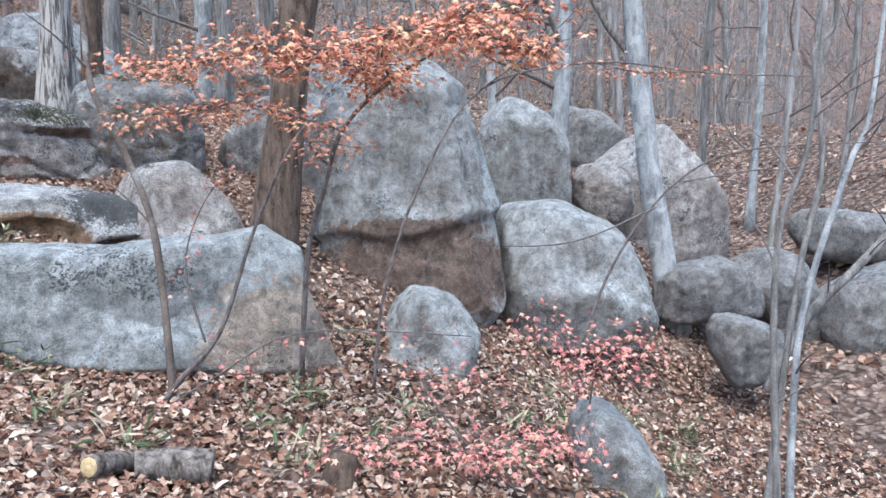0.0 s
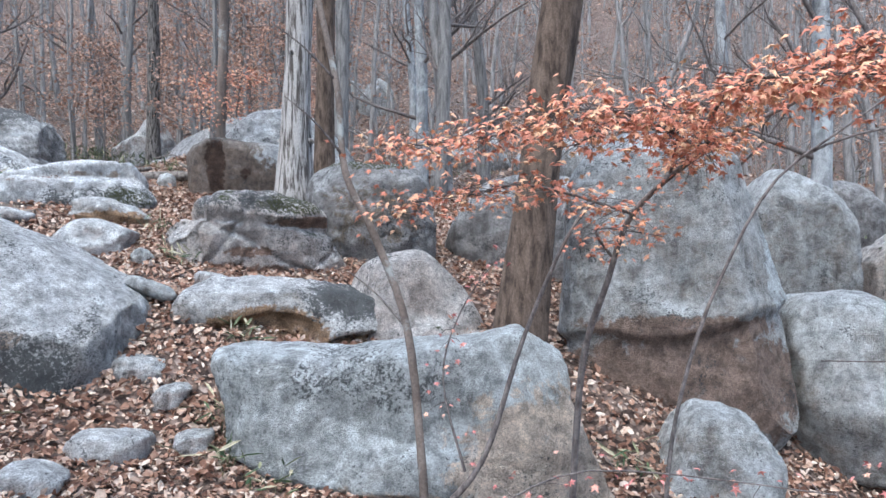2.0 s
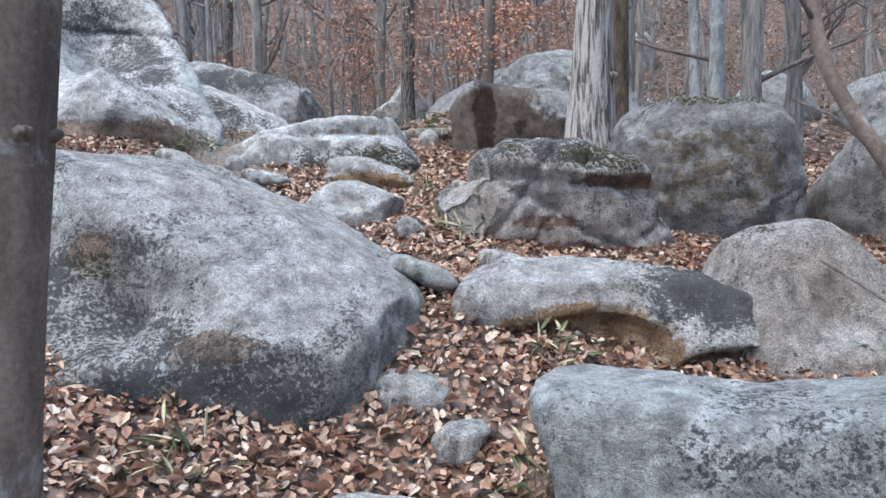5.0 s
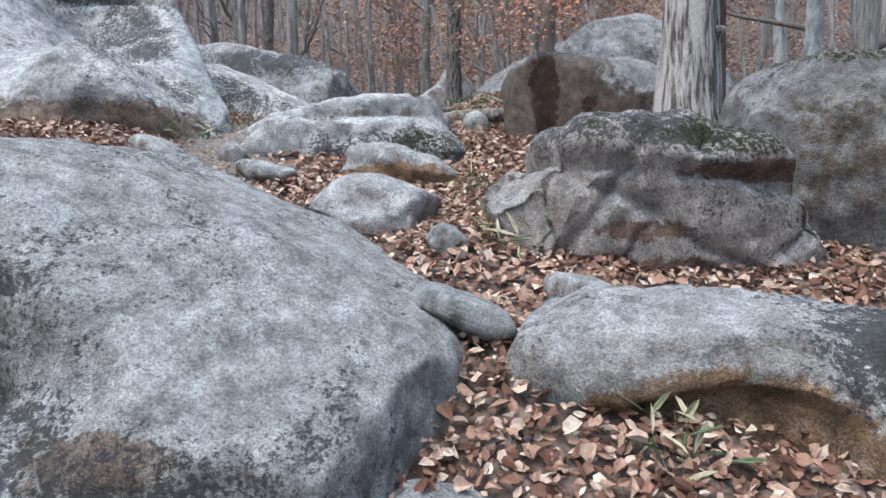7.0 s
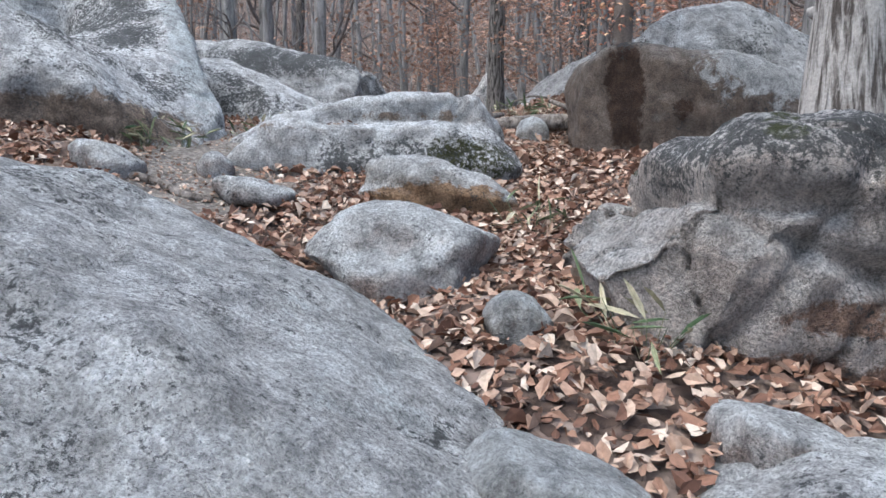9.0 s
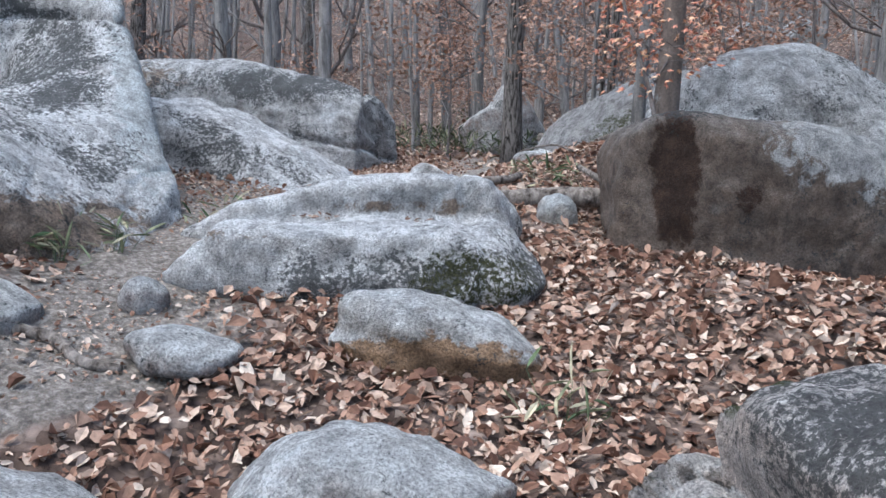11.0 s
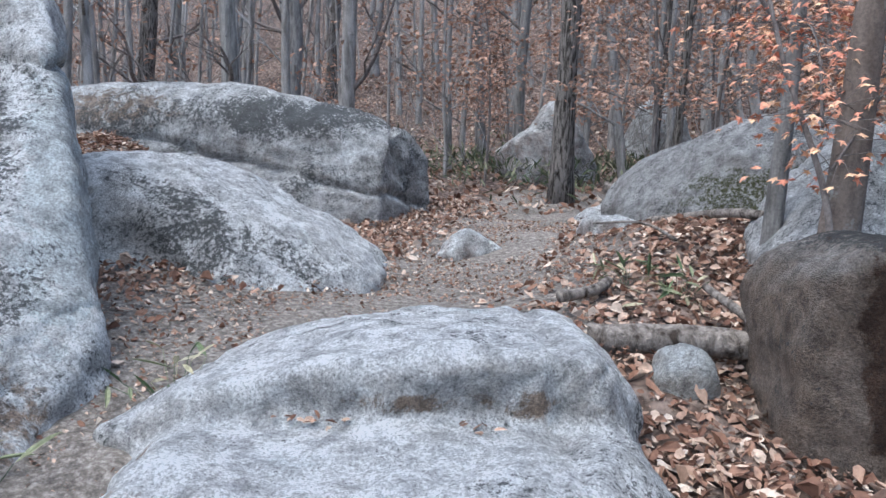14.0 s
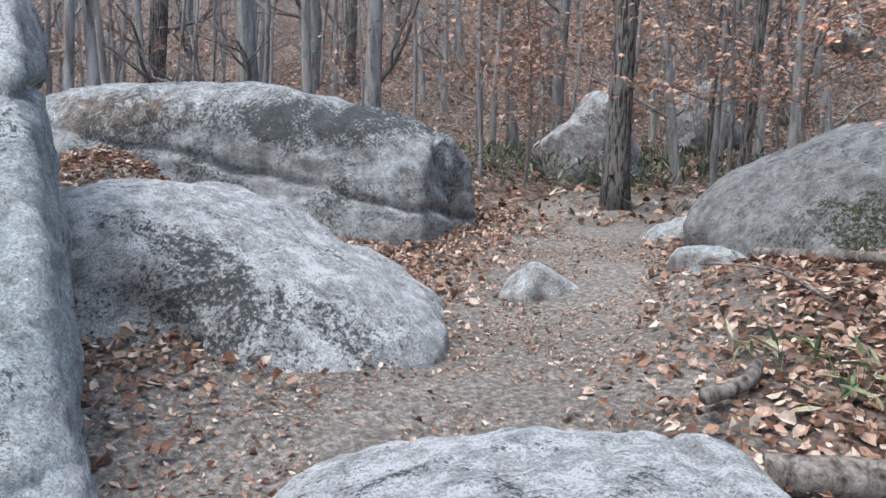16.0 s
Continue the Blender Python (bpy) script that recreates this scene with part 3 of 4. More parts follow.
boulder("huge upright grey granite boulder with a split brown base", (-0.33, 7.97, -0.31), 5, 0.7, 0.9,
        [(-1.01, 1.27), (-0.95, 2.20), (-0.62, 2.58), (-0.19, 2.62), (0.21, 2.62), (0.52, 2.38), (0.73, 1.79), (0.96, 1.10), (1.04, 0.70), (0.80, 0.18), (0.43, 0.00), (-0.29, 0.29), (-1.04, 0.40)], GRANITE_GREY, power=3.6, lean=0.08, facets=0, rough=0.6, ledge=(0.93, 0.12, 0.085), voxel=0.028,
        planes=((0.05, -1, 0.16, 0.88), (0.9, -0.75, 0.3, 0.86), (0.2, -0.4, 1, 0.97)),
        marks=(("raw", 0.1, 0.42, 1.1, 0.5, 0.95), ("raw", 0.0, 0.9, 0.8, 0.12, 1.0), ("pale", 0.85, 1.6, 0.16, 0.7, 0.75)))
boulder("tall rounded grey boulder leaning behind a huge one", (1.10, 10.10, 0.44), 5, 0.7, 0.7,
        [(-0.61, 0.73), (-0.55, 1.52), (-0.16, 1.63), (0.32, 1.42), (0.61, 0.98), (0.61, 0.44), (0.41, 0.00), (-0.31, 0.00)], GRANITE_GREY, rough=0.7)
boulder("rounded low grey boulder on the leafy slope", (1.57, 8.45, -0.57), 5, 0.7, 0.7,
        [(-0.92, 0.97), (-0.84, 1.33), (-0.18, 1.39), (0.36, 1.15), (0.70, 0.79), (0.92, 0.37), (0.63, 0.12), (-0.15, 0.00), (-0.76, 0.18)], GRANITE_GREY, lean=0.2, rough=0.7)
boulder("egg shaped grey stone half buried in leaves", (-0.13, 6.45, -0.86), 5, 0.4, 0.4,
        [(-0.48, 0.61), (-0.37, 0.84), (-0.12, 1.03), (0.22, 0.96), (0.48, 0.70), (0.48, 0.42), (0.23, 0.14), (-0.13, 0.00), (-0.46, 0.19)], GRANITE_GREY, lean=0.2)
boulder("weathered grey granite boulder on the leafy slope", (3.48, 9.33, -0.65), -0, 0.4, 0.4,
        [(-0.66, 0.36), (-0.42, 0.59), (0.12, 0.71), (0.66, 0.42), (0.57, 0.12), (-0.01, 0.00), (-0.60, 0.06)], GRANITE_DULL)
boulder("weathered grey granite boulder on the leafy slope", (3.47, 8.10, -1.08), -0, 0.3, 0.4,
        [(-0.39, 0.46), (-0.30, 0.66), (0.06, 0.63), (0.39, 0.48), (0.39, 0.08), (-0.09, 0.00), (-0.33, 0.20)], GRANITE_DULL)
boulder("weathered grey granite boulder on the leafy slope", (1.32, 5.06, -1.03), -0, 0.35, 0.35,
        [(-0.35, 0.56), (-0.20, 0.68), (0.01, 0.58), (0.22, 0.35), (0.35, 0.14), (0.16, 0.00), (-0.21, 0.04), (-0.33, 0.30)], GRANITE_GREY)
boulder("weathered grey granite boulder on the leafy slope", (3.50, 18.21, 1.04), -0, 0.7, 0.7,
        [(-0.95, 1.15), (-0.54, 1.32), (0.30, 1.17), (0.95, 0.64), (0.90, 0.16), (-0.07, 0.00), (-0.78, 0.33)], GRANITE_DULL)
boulder("round mossy boulder on the slope", (2.32, 10.56, 0.46), -0, 0.5, 0.5,
        [(-0.43, 0.41), (-0.32, 0.69), (-0.00, 0.75), (0.33, 0.58), (0.43, 0.26), (0.20, 0.01), (-0.29, 0.00)], GRANITE_MOSSY)
boulder("mossy grey boulder behind a pale trunk", (3.39, 11.62, -0.18), -0, 0.8, 0.8,
        [(-1.05, 1.25), (-0.68, 1.70), (0.02, 1.97), (0.56, 1.81), (0.91, 1.29), (1.05, 0.48), (0.68, 0.02), (-0.50, 0.00), (-0.97, 0.54)], GRANITE_MOSSY)
boulder("weathered grey granite boulder on the leafy slope", (4.70, 10.12, -1.06), -0, 0.6, 0.6,
        [(-0.59, 0.88), (-0.29, 1.09), (0.19, 1.10), (0.51, 0.82), (0.59, 0.17), (0.12, 0.00), (-0.48, 0.48)], GRANITE_DULL)
boulder("weathered grey granite boulder on the leafy slope", (6.74, 11.44, -0.16), -0, 0.6, 0.6,
        [(-1.26, 0.51), (-0.83, 0.69), (0.51, 0.58), (1.26, 0.28), (0.57, 0.00), (-0.77, 0.11)], GRANITE_DULL)
boulder("weathered grey granite boulder on the leafy slope", (6.01, 9.51, -1.17), -0, 0.6, 0.6,
        [(-0.97, 0.43), (-0.78, 0.89), (0.08, 1.14), (0.87, 0.77), (0.97, 0.00), (-0.56, 0.13)], GRANITE_DULL)
boulder("weathered grey granite boulder on the leafy slope", (-2.07, 10.12, 0.11), -0, 0.6, 0.6,
        [(-0.96, 1.47), (-0.72, 1.78), (0.05, 2.02), (0.81, 1.88), (0.96, 0.97), (0.65, 0.02), (-0.61, 0.00), (-0.95, 0.70)], GRANITE_DULL)
boulder("towering pale granite boulder with black lichen streaks", (-10.06, 7.57, 1.88), 62, 0.2, 1.4,
        [(-1.22, 0.55), (-1.19, 1.56), (-0.60, 2.24), (0.30, 2.37), (0.86, 2.05), (1.03, 1.37), (1.12, 0.98), (1.22, 0.43), (1.17, 0.09), (0.86, 0.00), (0.17, 0.09), (-0.74, 0.03)], GRANITE_STREAK, power=3, tip=0.9, facets=3, voxel=0.028, cracks=((1.1, 1.62, 0.05, 0.06),),
        planes=((0.2, -1, 0.9, 0.9), (1, -0.5, 0.3, 0.92)),
        marks=(("lichen", 0.5, 1.25, 0.42, 0.55, 0.95), ("lichen", 0.1, 1.9, 0.5, 0.3, 0.8), ("lichen", 0.8, 0.6, 0.2, 0.3, 0.5), ("pale", 1.15, 1.2, 0.25, 0.8, 0.9), ("raw", 0.1, 0.15, 1.0, 0.2, 0.9)))
low = stone_lump([(-1.00, 0.23), (-0.88, 0.38), (-0.67, 0.46), (-0.20, 0.46), (0.27, 0.46), (0.83, 0.44), (0.92, 0.34), (1.00, 0.17), (0.89, 0.02), (0.32, 0.00), (-0.30, 0.02), (-0.68, 0.06), (-0.95, 0.15)], 0.4, 1.0, power=5, lean=0.1, seed=60, facets=2)
ledge = stone_lump([(-1.22, 0.0), (-0.88, 0.18), (-0.45, 0.34), (0.08, 0.40), (0.67, 0.41), (0.82, 0.30), (0.91, 0.15), (0.87, 0.03), (-0.04, 0.00), (-1.15, -0.12)], 0.26, 0.95, power=7, lean=0.0, seed=61, facets=2, offset=(0.04, 0.5, 0.3))
first = len(low.v)
low.v += ledge.v
low.f += [tuple(i + first for i in f) for f in ledge.f]
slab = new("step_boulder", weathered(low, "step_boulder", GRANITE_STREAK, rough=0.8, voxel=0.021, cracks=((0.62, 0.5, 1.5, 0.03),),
    marks=(("moss", 0.62, 0.20, 0.30, 0.14, 0.9), ("lichen", 0.25, 0.18, 0.65, 0.13, 0.9), ("raw", 0.3, 0.53, 0.6, 0.05, 0.5), ("raw", -0.6, 0.40, 0.2, 0.05, 0.5))))
slab.matrix_world = pose(*(-7.60, 8.69, 1.62), 0, 0, 43)
tagged(slab, "broad two tiered pale granite slab across the path", "boulder", "granite boulders")
boulder("wedge shaped pale granite boulder beside the path", (-10.82, 10.04, 1.70), 43, 1.15, 1.1,
        [(-1.24, 0.98), (-1.14, 1.28), (-0.78, 1.36), (-0.14, 1.35), (0.17, 1.25), (0.56, 1.01), (0.92, 0.80), (1.24, 0.50), (0.92, 0.36), (0.56, 0.22), (0.05, 0.01), (-0.46, 0.00), (-0.97, 0.10), (-1.21, 0.47)], GRANITE_STREAK, lean=0.35, facets=3, voxel=0.028, planes=((0.55, -0.75, 0.75, 0.88),),
        marks=(("lichen", 0.2, 0.75, 0.6, 0.35, 0.5), ("lichen", -0.6, 0.4, 0.5, 0.3, 0.5)))
boulder("very long whale backed granite boulder", (-13.61, 11.88, 1.94), 43, 0.9, 1.6,
        [(-2.42, 1.14), (-2.21, 1.89), (-1.39, 2.03), (-0.24, 2.03), (0.67, 1.93), (1.60, 1.80), (2.12, 1.61), (2.39, 1.30), (2.42, 0.69), (2.08, 0.48), (1.38, 0.29), (0.19, 0.00), (-1.47, 0.09), (-2.33, 0.55)], GRANITE_LICHEN, power=3, cracks=((2.05, 1.2, 1.25, 0.07), (2.2, 0.75, 0.2, 0.05)), lean=0.2, facets=3, planes=((0.1, -1, 0.3, 0.88), (0.9, -0.6, 0.1, 0.9)),
        marks=(("lichen", 0.9, 1.65, 1.2, 0.22, 0.85), ("lichen", 1.4, 1.2, 0.6, 0.4, 0.2), ("raw", -1.2, 1.7, 0.9, 0.3, 0.55)))
boulder("small pyramid shaped pale stone on the path", (-9.96, 11.95, 2.18), 43, 0.25, 0.25,
        [(-0.33, 0.05), (-0.25, 0.22), (-0.11, 0.34), (0.01, 0.33), (0.19, 0.21), (0.33, 0.14), (0.24, 0.03), (-0.08, 0.00)], GRANITE_PALE, name="stone", group="path stones")
boulder("pointed pale boulder on the far slope", (-14.27, 19.17, 2.94), 43, 0.9, 0.9,
        [(-0.93, 0.59), (-0.28, 1.11), (0.04, 1.56), (0.36, 1.53), (0.82, 0.87), (0.93, 0.22), (0.07, 0.00), (-0.76, 0.19)], GRANITE_PALE)
boulder("domed grey boulder with moss at its foot", (-8.47, 14.06, 2.31), 43, 1.2, 1.2,
        [(-1.21, 0.41), (-0.93, 0.79), (-0.39, 1.10), (0.11, 1.25), (0.68, 1.24), (1.10, 0.93), (1.21, 0.28), (0.58, 0.00), (-0.09, 0.08), (-0.98, 0.26)], GRANITE_DULL, lean=0.3, planes=((-0.5, -0.9, 0.5, 0.86), (0.5, -0.9, 0.4, 0.86)), marks=(("moss", 0.0, 0.5, 0.8, 0.25, 1.0), ("pale", 0.9, 0.8, 0.4, 0.4, 0.8)))
boulder("pale ridged stepping stone among leaves", (-6.18, 7.39, 1.15), 39, 0.25, 0.3,
        [(-0.45, 0.23), (-0.34, 0.32), (-0.14, 0.39), (0.00, 0.39), (0.22, 0.35), (0.45, 0.23), (0.41, 0.13), (0.24, 0.05), (0.08, 0.00), (-0.15, 0.06), (-0.31, 0.14)], GRANITE_PALE, name="stone", group="path stones", lean=0.5)
boulder("flat topped stepping stone with a brown side", (-6.75, 8.37, 1.41), 39, 0.25, 0.3,
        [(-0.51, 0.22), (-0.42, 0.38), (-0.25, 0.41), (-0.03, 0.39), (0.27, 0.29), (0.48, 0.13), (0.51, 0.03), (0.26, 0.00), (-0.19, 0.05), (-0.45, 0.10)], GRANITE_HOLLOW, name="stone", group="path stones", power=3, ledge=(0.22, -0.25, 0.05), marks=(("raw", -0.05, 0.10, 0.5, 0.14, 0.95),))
boulder("small pale grey stone bedded in fallen leaves", (-5.39, 7.11, 1.10), 39, 0.12, 0.12,
        [(-0.12, 0.06), (-0.07, 0.14), (-0.01, 0.17), (0.07, 0.14), (0.12, 0.07), (0.11, 0.02), (-0.02, 0.00)], GRANITE_GREY, name="stone", group="path stones", power=4, facets=14)
boulder("flat grey stepping stone on the path", (-4.81, 6.43, 0.86), 39, 0.16, 0.2,
        [(-0.24, 0.17), (-0.16, 0.20), (-0.04, 0.17), (0.17, 0.09), (0.24, 0.03), (0.10, 0.00), (-0.09, 0.06), (-0.22, 0.12)], GRANITE_GREY, name="stone", group="path stones")
boulder("small whitish flat stone on leaves", (-4.50, 6.96, 0.89), 39, 0.14, 0.2,
        [(-0.18, 0.08), (-0.15, 0.16), (-0.09, 0.17), (0.06, 0.13), (0.18, 0.08), (0.17, 0.03), (0.04, 0.00), (-0.12, 0.00)], GRANITE_PALE, name="stone", group="path stones", power=3.5)
boulder("small pale grey stone bedded in fallen leaves", (-7.97, 7.02, 1.69), 39, 0.15, 0.2,
        [(-0.20, 0.16), (-0.13, 0.21), (0.02, 0.19), (0.20, 0.08), (0.15, 0.00), (-0.05, 0.02)], GRANITE_PALE, name="stone", group="path stones")
boulder("small pale grey stone bedded in fallen leaves", (-7.87, 7.63, 1.70), 39, 0.1, 0.1,
        [(-0.11, 0.08), (-0.06, 0.15), (0.04, 0.15), (0.11, 0.08), (0.09, 0.00), (-0.06, 0.00)], GRANITE_PALE, name="stone", group="path stones")
boulder("small pale grey stone bedded in fallen leaves", (-7.35, 7.52, 1.55), 39, 0.2, 0.2,
        [(-0.22, 0.12), (-0.13, 0.15), (0.04, 0.12), (0.22, 0.05), (0.13, 0.00), (-0.10, 0.03)], GRANITE_PALE, name="stone", group="path stones")
boulder("flat pale grey stone bedded in fallen leaves", (-4.03, 4.95, -0.07), 29, 0.2, 0.2,
        [(-0.27, 0.15), (-0.19, 0.21), (0.07, 0.20), (0.27, 0.14), (0.22, 0.03), (-0.04, 0.00), (-0.26, 0.05)], GRANITE_PALE, name="stone", group="path stones", power=5, facets=10)
boulder("flat pale grey stone bedded in fallen leaves", (-4.01, 5.59, 0.16), 29, 0.12, 0.14,
        [(-0.15, 0.06), (-0.07, 0.14), (0.11, 0.15), (0.15, 0.10), (0.02, 0.01), (-0.11, 0.00)], GRANITE_PALE, name="stone", group="path stones", power=5, facets=10)
boulder("flat pale grey stone bedded in fallen leaves", (-4.40, 5.74, 0.31), 29, 0.16, 0.22,
        [(-0.22, 0.10), (-0.16, 0.17), (0.05, 0.16), (0.22, 0.11), (0.16, 0.02), (-0.12, 0.00)], GRANITE_PALE, name="stone", group="path stones", power=5, facets=10)
boulder("flat pale grey stone bedded in fallen leaves", (-4.00, 4.25, -0.04), 29, 0.2, 0.2,
        [(-0.19, 0.13), (-0.11, 0.18), (0.06, 0.17), (0.19, 0.08), (0.08, 0.00), (-0.14, 0.03)], GRANITE_PALE, name="stone", group="path stones", power=5, facets=10)
boulder("flat pale grey stone bedded in fallen leaves", (-3.61, 5.27, -0.06), 29, 0.14, 0.14,
        [(-0.14, 0.09), (-0.06, 0.13), (0.11, 0.13), (0.14, 0.07), (0.02, 0.00), (-0.11, 0.01)], GRANITE_PALE, name="stone", group="path stones", power=5, facets=10)
boulder("weathered grey granite boulder on the leafy slope", (-14.15, 23.70, 3.73), 44, 0.9, 0.9,
        [(-0.72, 0.32), (-0.38, 1.10), (0.25, 1.45), (0.61, 0.88), (0.72, 0.11), (-0.57, 0.00)], GRANITE_GREY)
boulder("weathered grey granite boulder on the leafy slope", (-13.10, 31.51, 6.53), 44, 0.9, 0.9,
        [(-0.92, 0.46), (-0.31, 1.14), (0.54, 1.00), (0.92, 0.36), (-0.05, 0.00)], GRANITE_GREY)
boulder("weathered grey granite boulder on the leafy slope", (-11.71, 31.41, 6.12), 29, 0.8, 0.8,
        [(-0.71, 0.58), (0.00, 1.63), (0.71, 1.04), (0.59, 0.10), (-0.59, 0.00)], GRANITE_GREY)
boulder("weathered grey granite boulder on the leafy slope", (-4.90, 20.88, 2.87), 29, 0.8, 0.8,
        [(-0.92, 0.56), (-0.36, 1.19), (0.49, 0.83), (0.92, 0.12), (-0.63, 0.00)], GRANITE_GREY)
boulder("weathered grey granite boulder on the leafy slope", (-2.65, 19.88, 2.58), 29, 0.8, 0.8,
        [(-1.08, 0.38), (-0.71, 0.94), (0.05, 1.12), (0.81, 0.80), (1.08, 0.11), (-0.82, 0.00)], GRANITE_GREY)
boulder("weathered grey granite boulder under a heap of leaves", (-13.03, 10.01, 2.06), 43, 0.8, 1.0,
        [(-0.45, 0.35), (-0.36, 0.88), (-0.12, 1.05), (0.23, 0.94), (0.45, 0.59), (0.43, 0.12), (-0.17, 0.00)], GRANITE_GREY)

boulder("small round grey stone under the fallen log", (-7.30, 10.22, 1.95), 43, 0.14, 0.14,
        [(-0.15, 0.12), (-0.10, 0.24), (0.02, 0.28), (0.12, 0.22), (0.15, 0.10), (0.08, 0.00), (-0.10, 0.00)], GRANITE_GREY, name="stone", group="path stones")
boulder("pale flat stone at the foot of a domed boulder", (-9.1, 12.72, 2.40), 43, 0.2, 0.2,
        [(-0.28, 0.10), (-0.20, 0.24), (0.05, 0.26), (0.26, 0.20), (0.30, 0.08), (0.10, 0.00), (-0.15, 0.00)], GRANITE_PALE, name="stone", group="path stones", power=4)
boulder("low pale boulder beside the far path", (-9.98, 14.43, 2.42), 43, 0.3, 0.4,
        [(-0.50, 0.08), (-0.30, 0.24), (0.10, 0.34), (0.48, 0.36), (0.55, 0.12), (0.10, 0.00), (-0.30, 0.00)], GRANITE_PALE)

# ---- trees ----


def grow(L, p, d, r, length, depth, sides=5, tips=None, spread_=0.75):
    """A bare branch that forks."""
    pts, radii, n = [p], [r], 4
    for i in range(n):
        d = (d + Vector((random.gauss(0, 0.18), random.gauss(0, 0.18), random.gauss(0.03, 0.13)))).normalized()
        p = p + d * length / n
        pts.append(p)
        radii.append(max(r * (1 - 0.6 * (i + 1) / n), 0.0022))
    L.tube(pts, radii, sides, cap=False)
    if depth > 0:
        for i in range(1, n + 1):
            for _ in range(1 if i < n else 2):
                a = random.uniform(0, 6.283)
                e = (d + Vector((math.cos(a), math.sin(a), random.uniform(-0.1, 0.6))) * spread_).normalized()
                grow(L, pts[i], e, radii[i] * 0.6, length * random.uniform(0.45, 0.7), depth - 1, 3, tips, spread_)
    elif tips is not None:
        tips.append((p, d))


def tree(label, x, y, dia, tall, material, lean=(0, 0), bend=0.0, forks=5, first=2.2, name="tree", depth=2, flare=0.5):
    z = h1(x, y) - 0.15
    ob = tagged(new(name), label, "tree", "bare forest trees")
    ob.location = (x, y, z)
    n = 22
    pts, radii = [], []
    ph = random.uniform(0, 6)
    for i in range(n + 1):
        t = i / n
        w = bend * (math.sin(t * 7 + ph) - math.sin(ph))
        pts.append(Vector((lean[0] * tall * t + w, lean[1] * tall * t + w * 0.5, tall * t)))
        radii.append(dia / 2 * ((1 - 0.55 * t) + flare * math.exp(-t * tall / (0.2 + 0.3 * flare))))
    T = Lump()
    T.tube(pts, radii, 20 if dia > 0.15 else 9, wobble=0.2)
    # knots and stubs
    for _ in range(9 if dia > 0.18 else 2):
        i = random.randint(1, 10)
        a = random.uniform(0, 6.283)
        o = Vector((math.cos(a), math.sin(a), 0.25))
        p = pts[i] + o * radii[i] * 0.7
        T.tube([p, p + o * radii[i] * 0.35, p + o * radii[i] * 0.55], [radii[i] * 0.28, radii[i] * 0.2, radii[i] * 0.08], 6)
    part("trunk", T, material, ob)
    B = Lump()
    for _ in range(forks):
        t = random.uniform(min(first / tall, 0.9), 0.97)
        i = int(t * n)
        p = pts[i].lerp(pts[min(i + 1, n)], t * n - i)
        a = random.uniform(0, 6.283)
        grow(B, p, Vector((math.cos(a), math.sin(a), random.uniform(0.3, 1.0))).normalized(), radii[i] * 0.35, tall * random.uniform(0.12, 0.25), depth)
    if forks:
        tagged(part("crown", B, BARK_TWIG, ob), kind="stuff")
    return ob


tree("young smooth barked tree close beside the path", -4.17, 3.45, 0.215, 7.0, BARK_SMOOTH, (0.125, 0.045), 0.0, 4, 3.2)
tree("tall oak with deeply ridged grey bark", -4.85, 9.35, 0.36, 12.0, BARK_OAK, (0.03, 0.02), 0.0, 6, 4.5, flare=1.0)
tree("dark brown leaning tree in front of a huge boulder", -1.66, 7.0, 0.40, 9.0, BARK_BROWN, (0.13, 0.05), 0.03, 5, 3.0)
tree("pale barked leaning tree on the slope", 3.15, 9.6, 0.33, 10.0, BARK_PALE, (-0.16, 0.05), 0.06, 6, 2.8)
tree("straight dark ridged tree beside the path", -11.9, 16.2, 0.31, 12.0, BARK_DARK, (0.022, 0), 0.0, 5, 4.5)
tree("slim grey tree in front of a domed boulder", -7.46, 11.65, 0.10, 6.0, BARK_GREY, (0.01, 0), 0.04, 6, 1.3)
tree("brown trunk beside the fallen log", -7.0, 11.05, 0.17, 8.0, BARK_SMOOTH, (0.07, 0.0), 0.02, 4, 3.5)
tree("dark trunk close behind the ridged oak", -5.3, 11.3, 0.30, 11.0, BARK_BROWN, (0.02, 0), 0.0, 4, 4.0)
PLACED = [(-22.8, 19.3, .5), (-25.5, 19.6, .25), (-23.8, 15.6, .45), (-28, 18.7, .4), (-18.3, 23.5, .36), (-26, 23.3, .35), (-17.6, 21.3, .25), (-12.3, 22, .16), (-13, 25.6, .2),
          (-15.7, 27.3, .26), (-26.4, 25.7, .3), (-10.7, 17.3, .14), (-14.8, 19.1, .22), (-4.5, 15.0, .30), (-5.4, 16.8, .3), (-15.0, 12.7, .26),
          (-16.8, 16.3, .3), (-4.5, 15.5, .32), (-6.0, 13.4, .30), (2.0, 13.2, .34), (5.7, 16.3, .2), (6.0, 14.2, .16), (5.5, 12.2, .12), (6.6, 12.2, .12),
          (1.1, 15.3, .2), (-4.3, 18.6, .3), (-6.7, 20.6, .25), (-11.4, 18.0, .10), (-10.2, 17.6, .12), (-12.6, 20.4, .13)]
for k, (x, y, d) in enumerate(PLACED):
    m = (BARK_GREY, BARK_PALE, BARK_FAR, BARK_GREY, BARK_PALE)[k % 5] if x > -9 else (BARK_GREY, BARK_FAR, BARK_DARK)[k % 3]
    tree("bare grey forest tree on the leafy hillside", x, y, d, random.uniform(7, 12), m, (random.gauss(0, 0.05), random.gauss(0, 0.04)), random.uniform(0, 0.1), 9, 1.0)

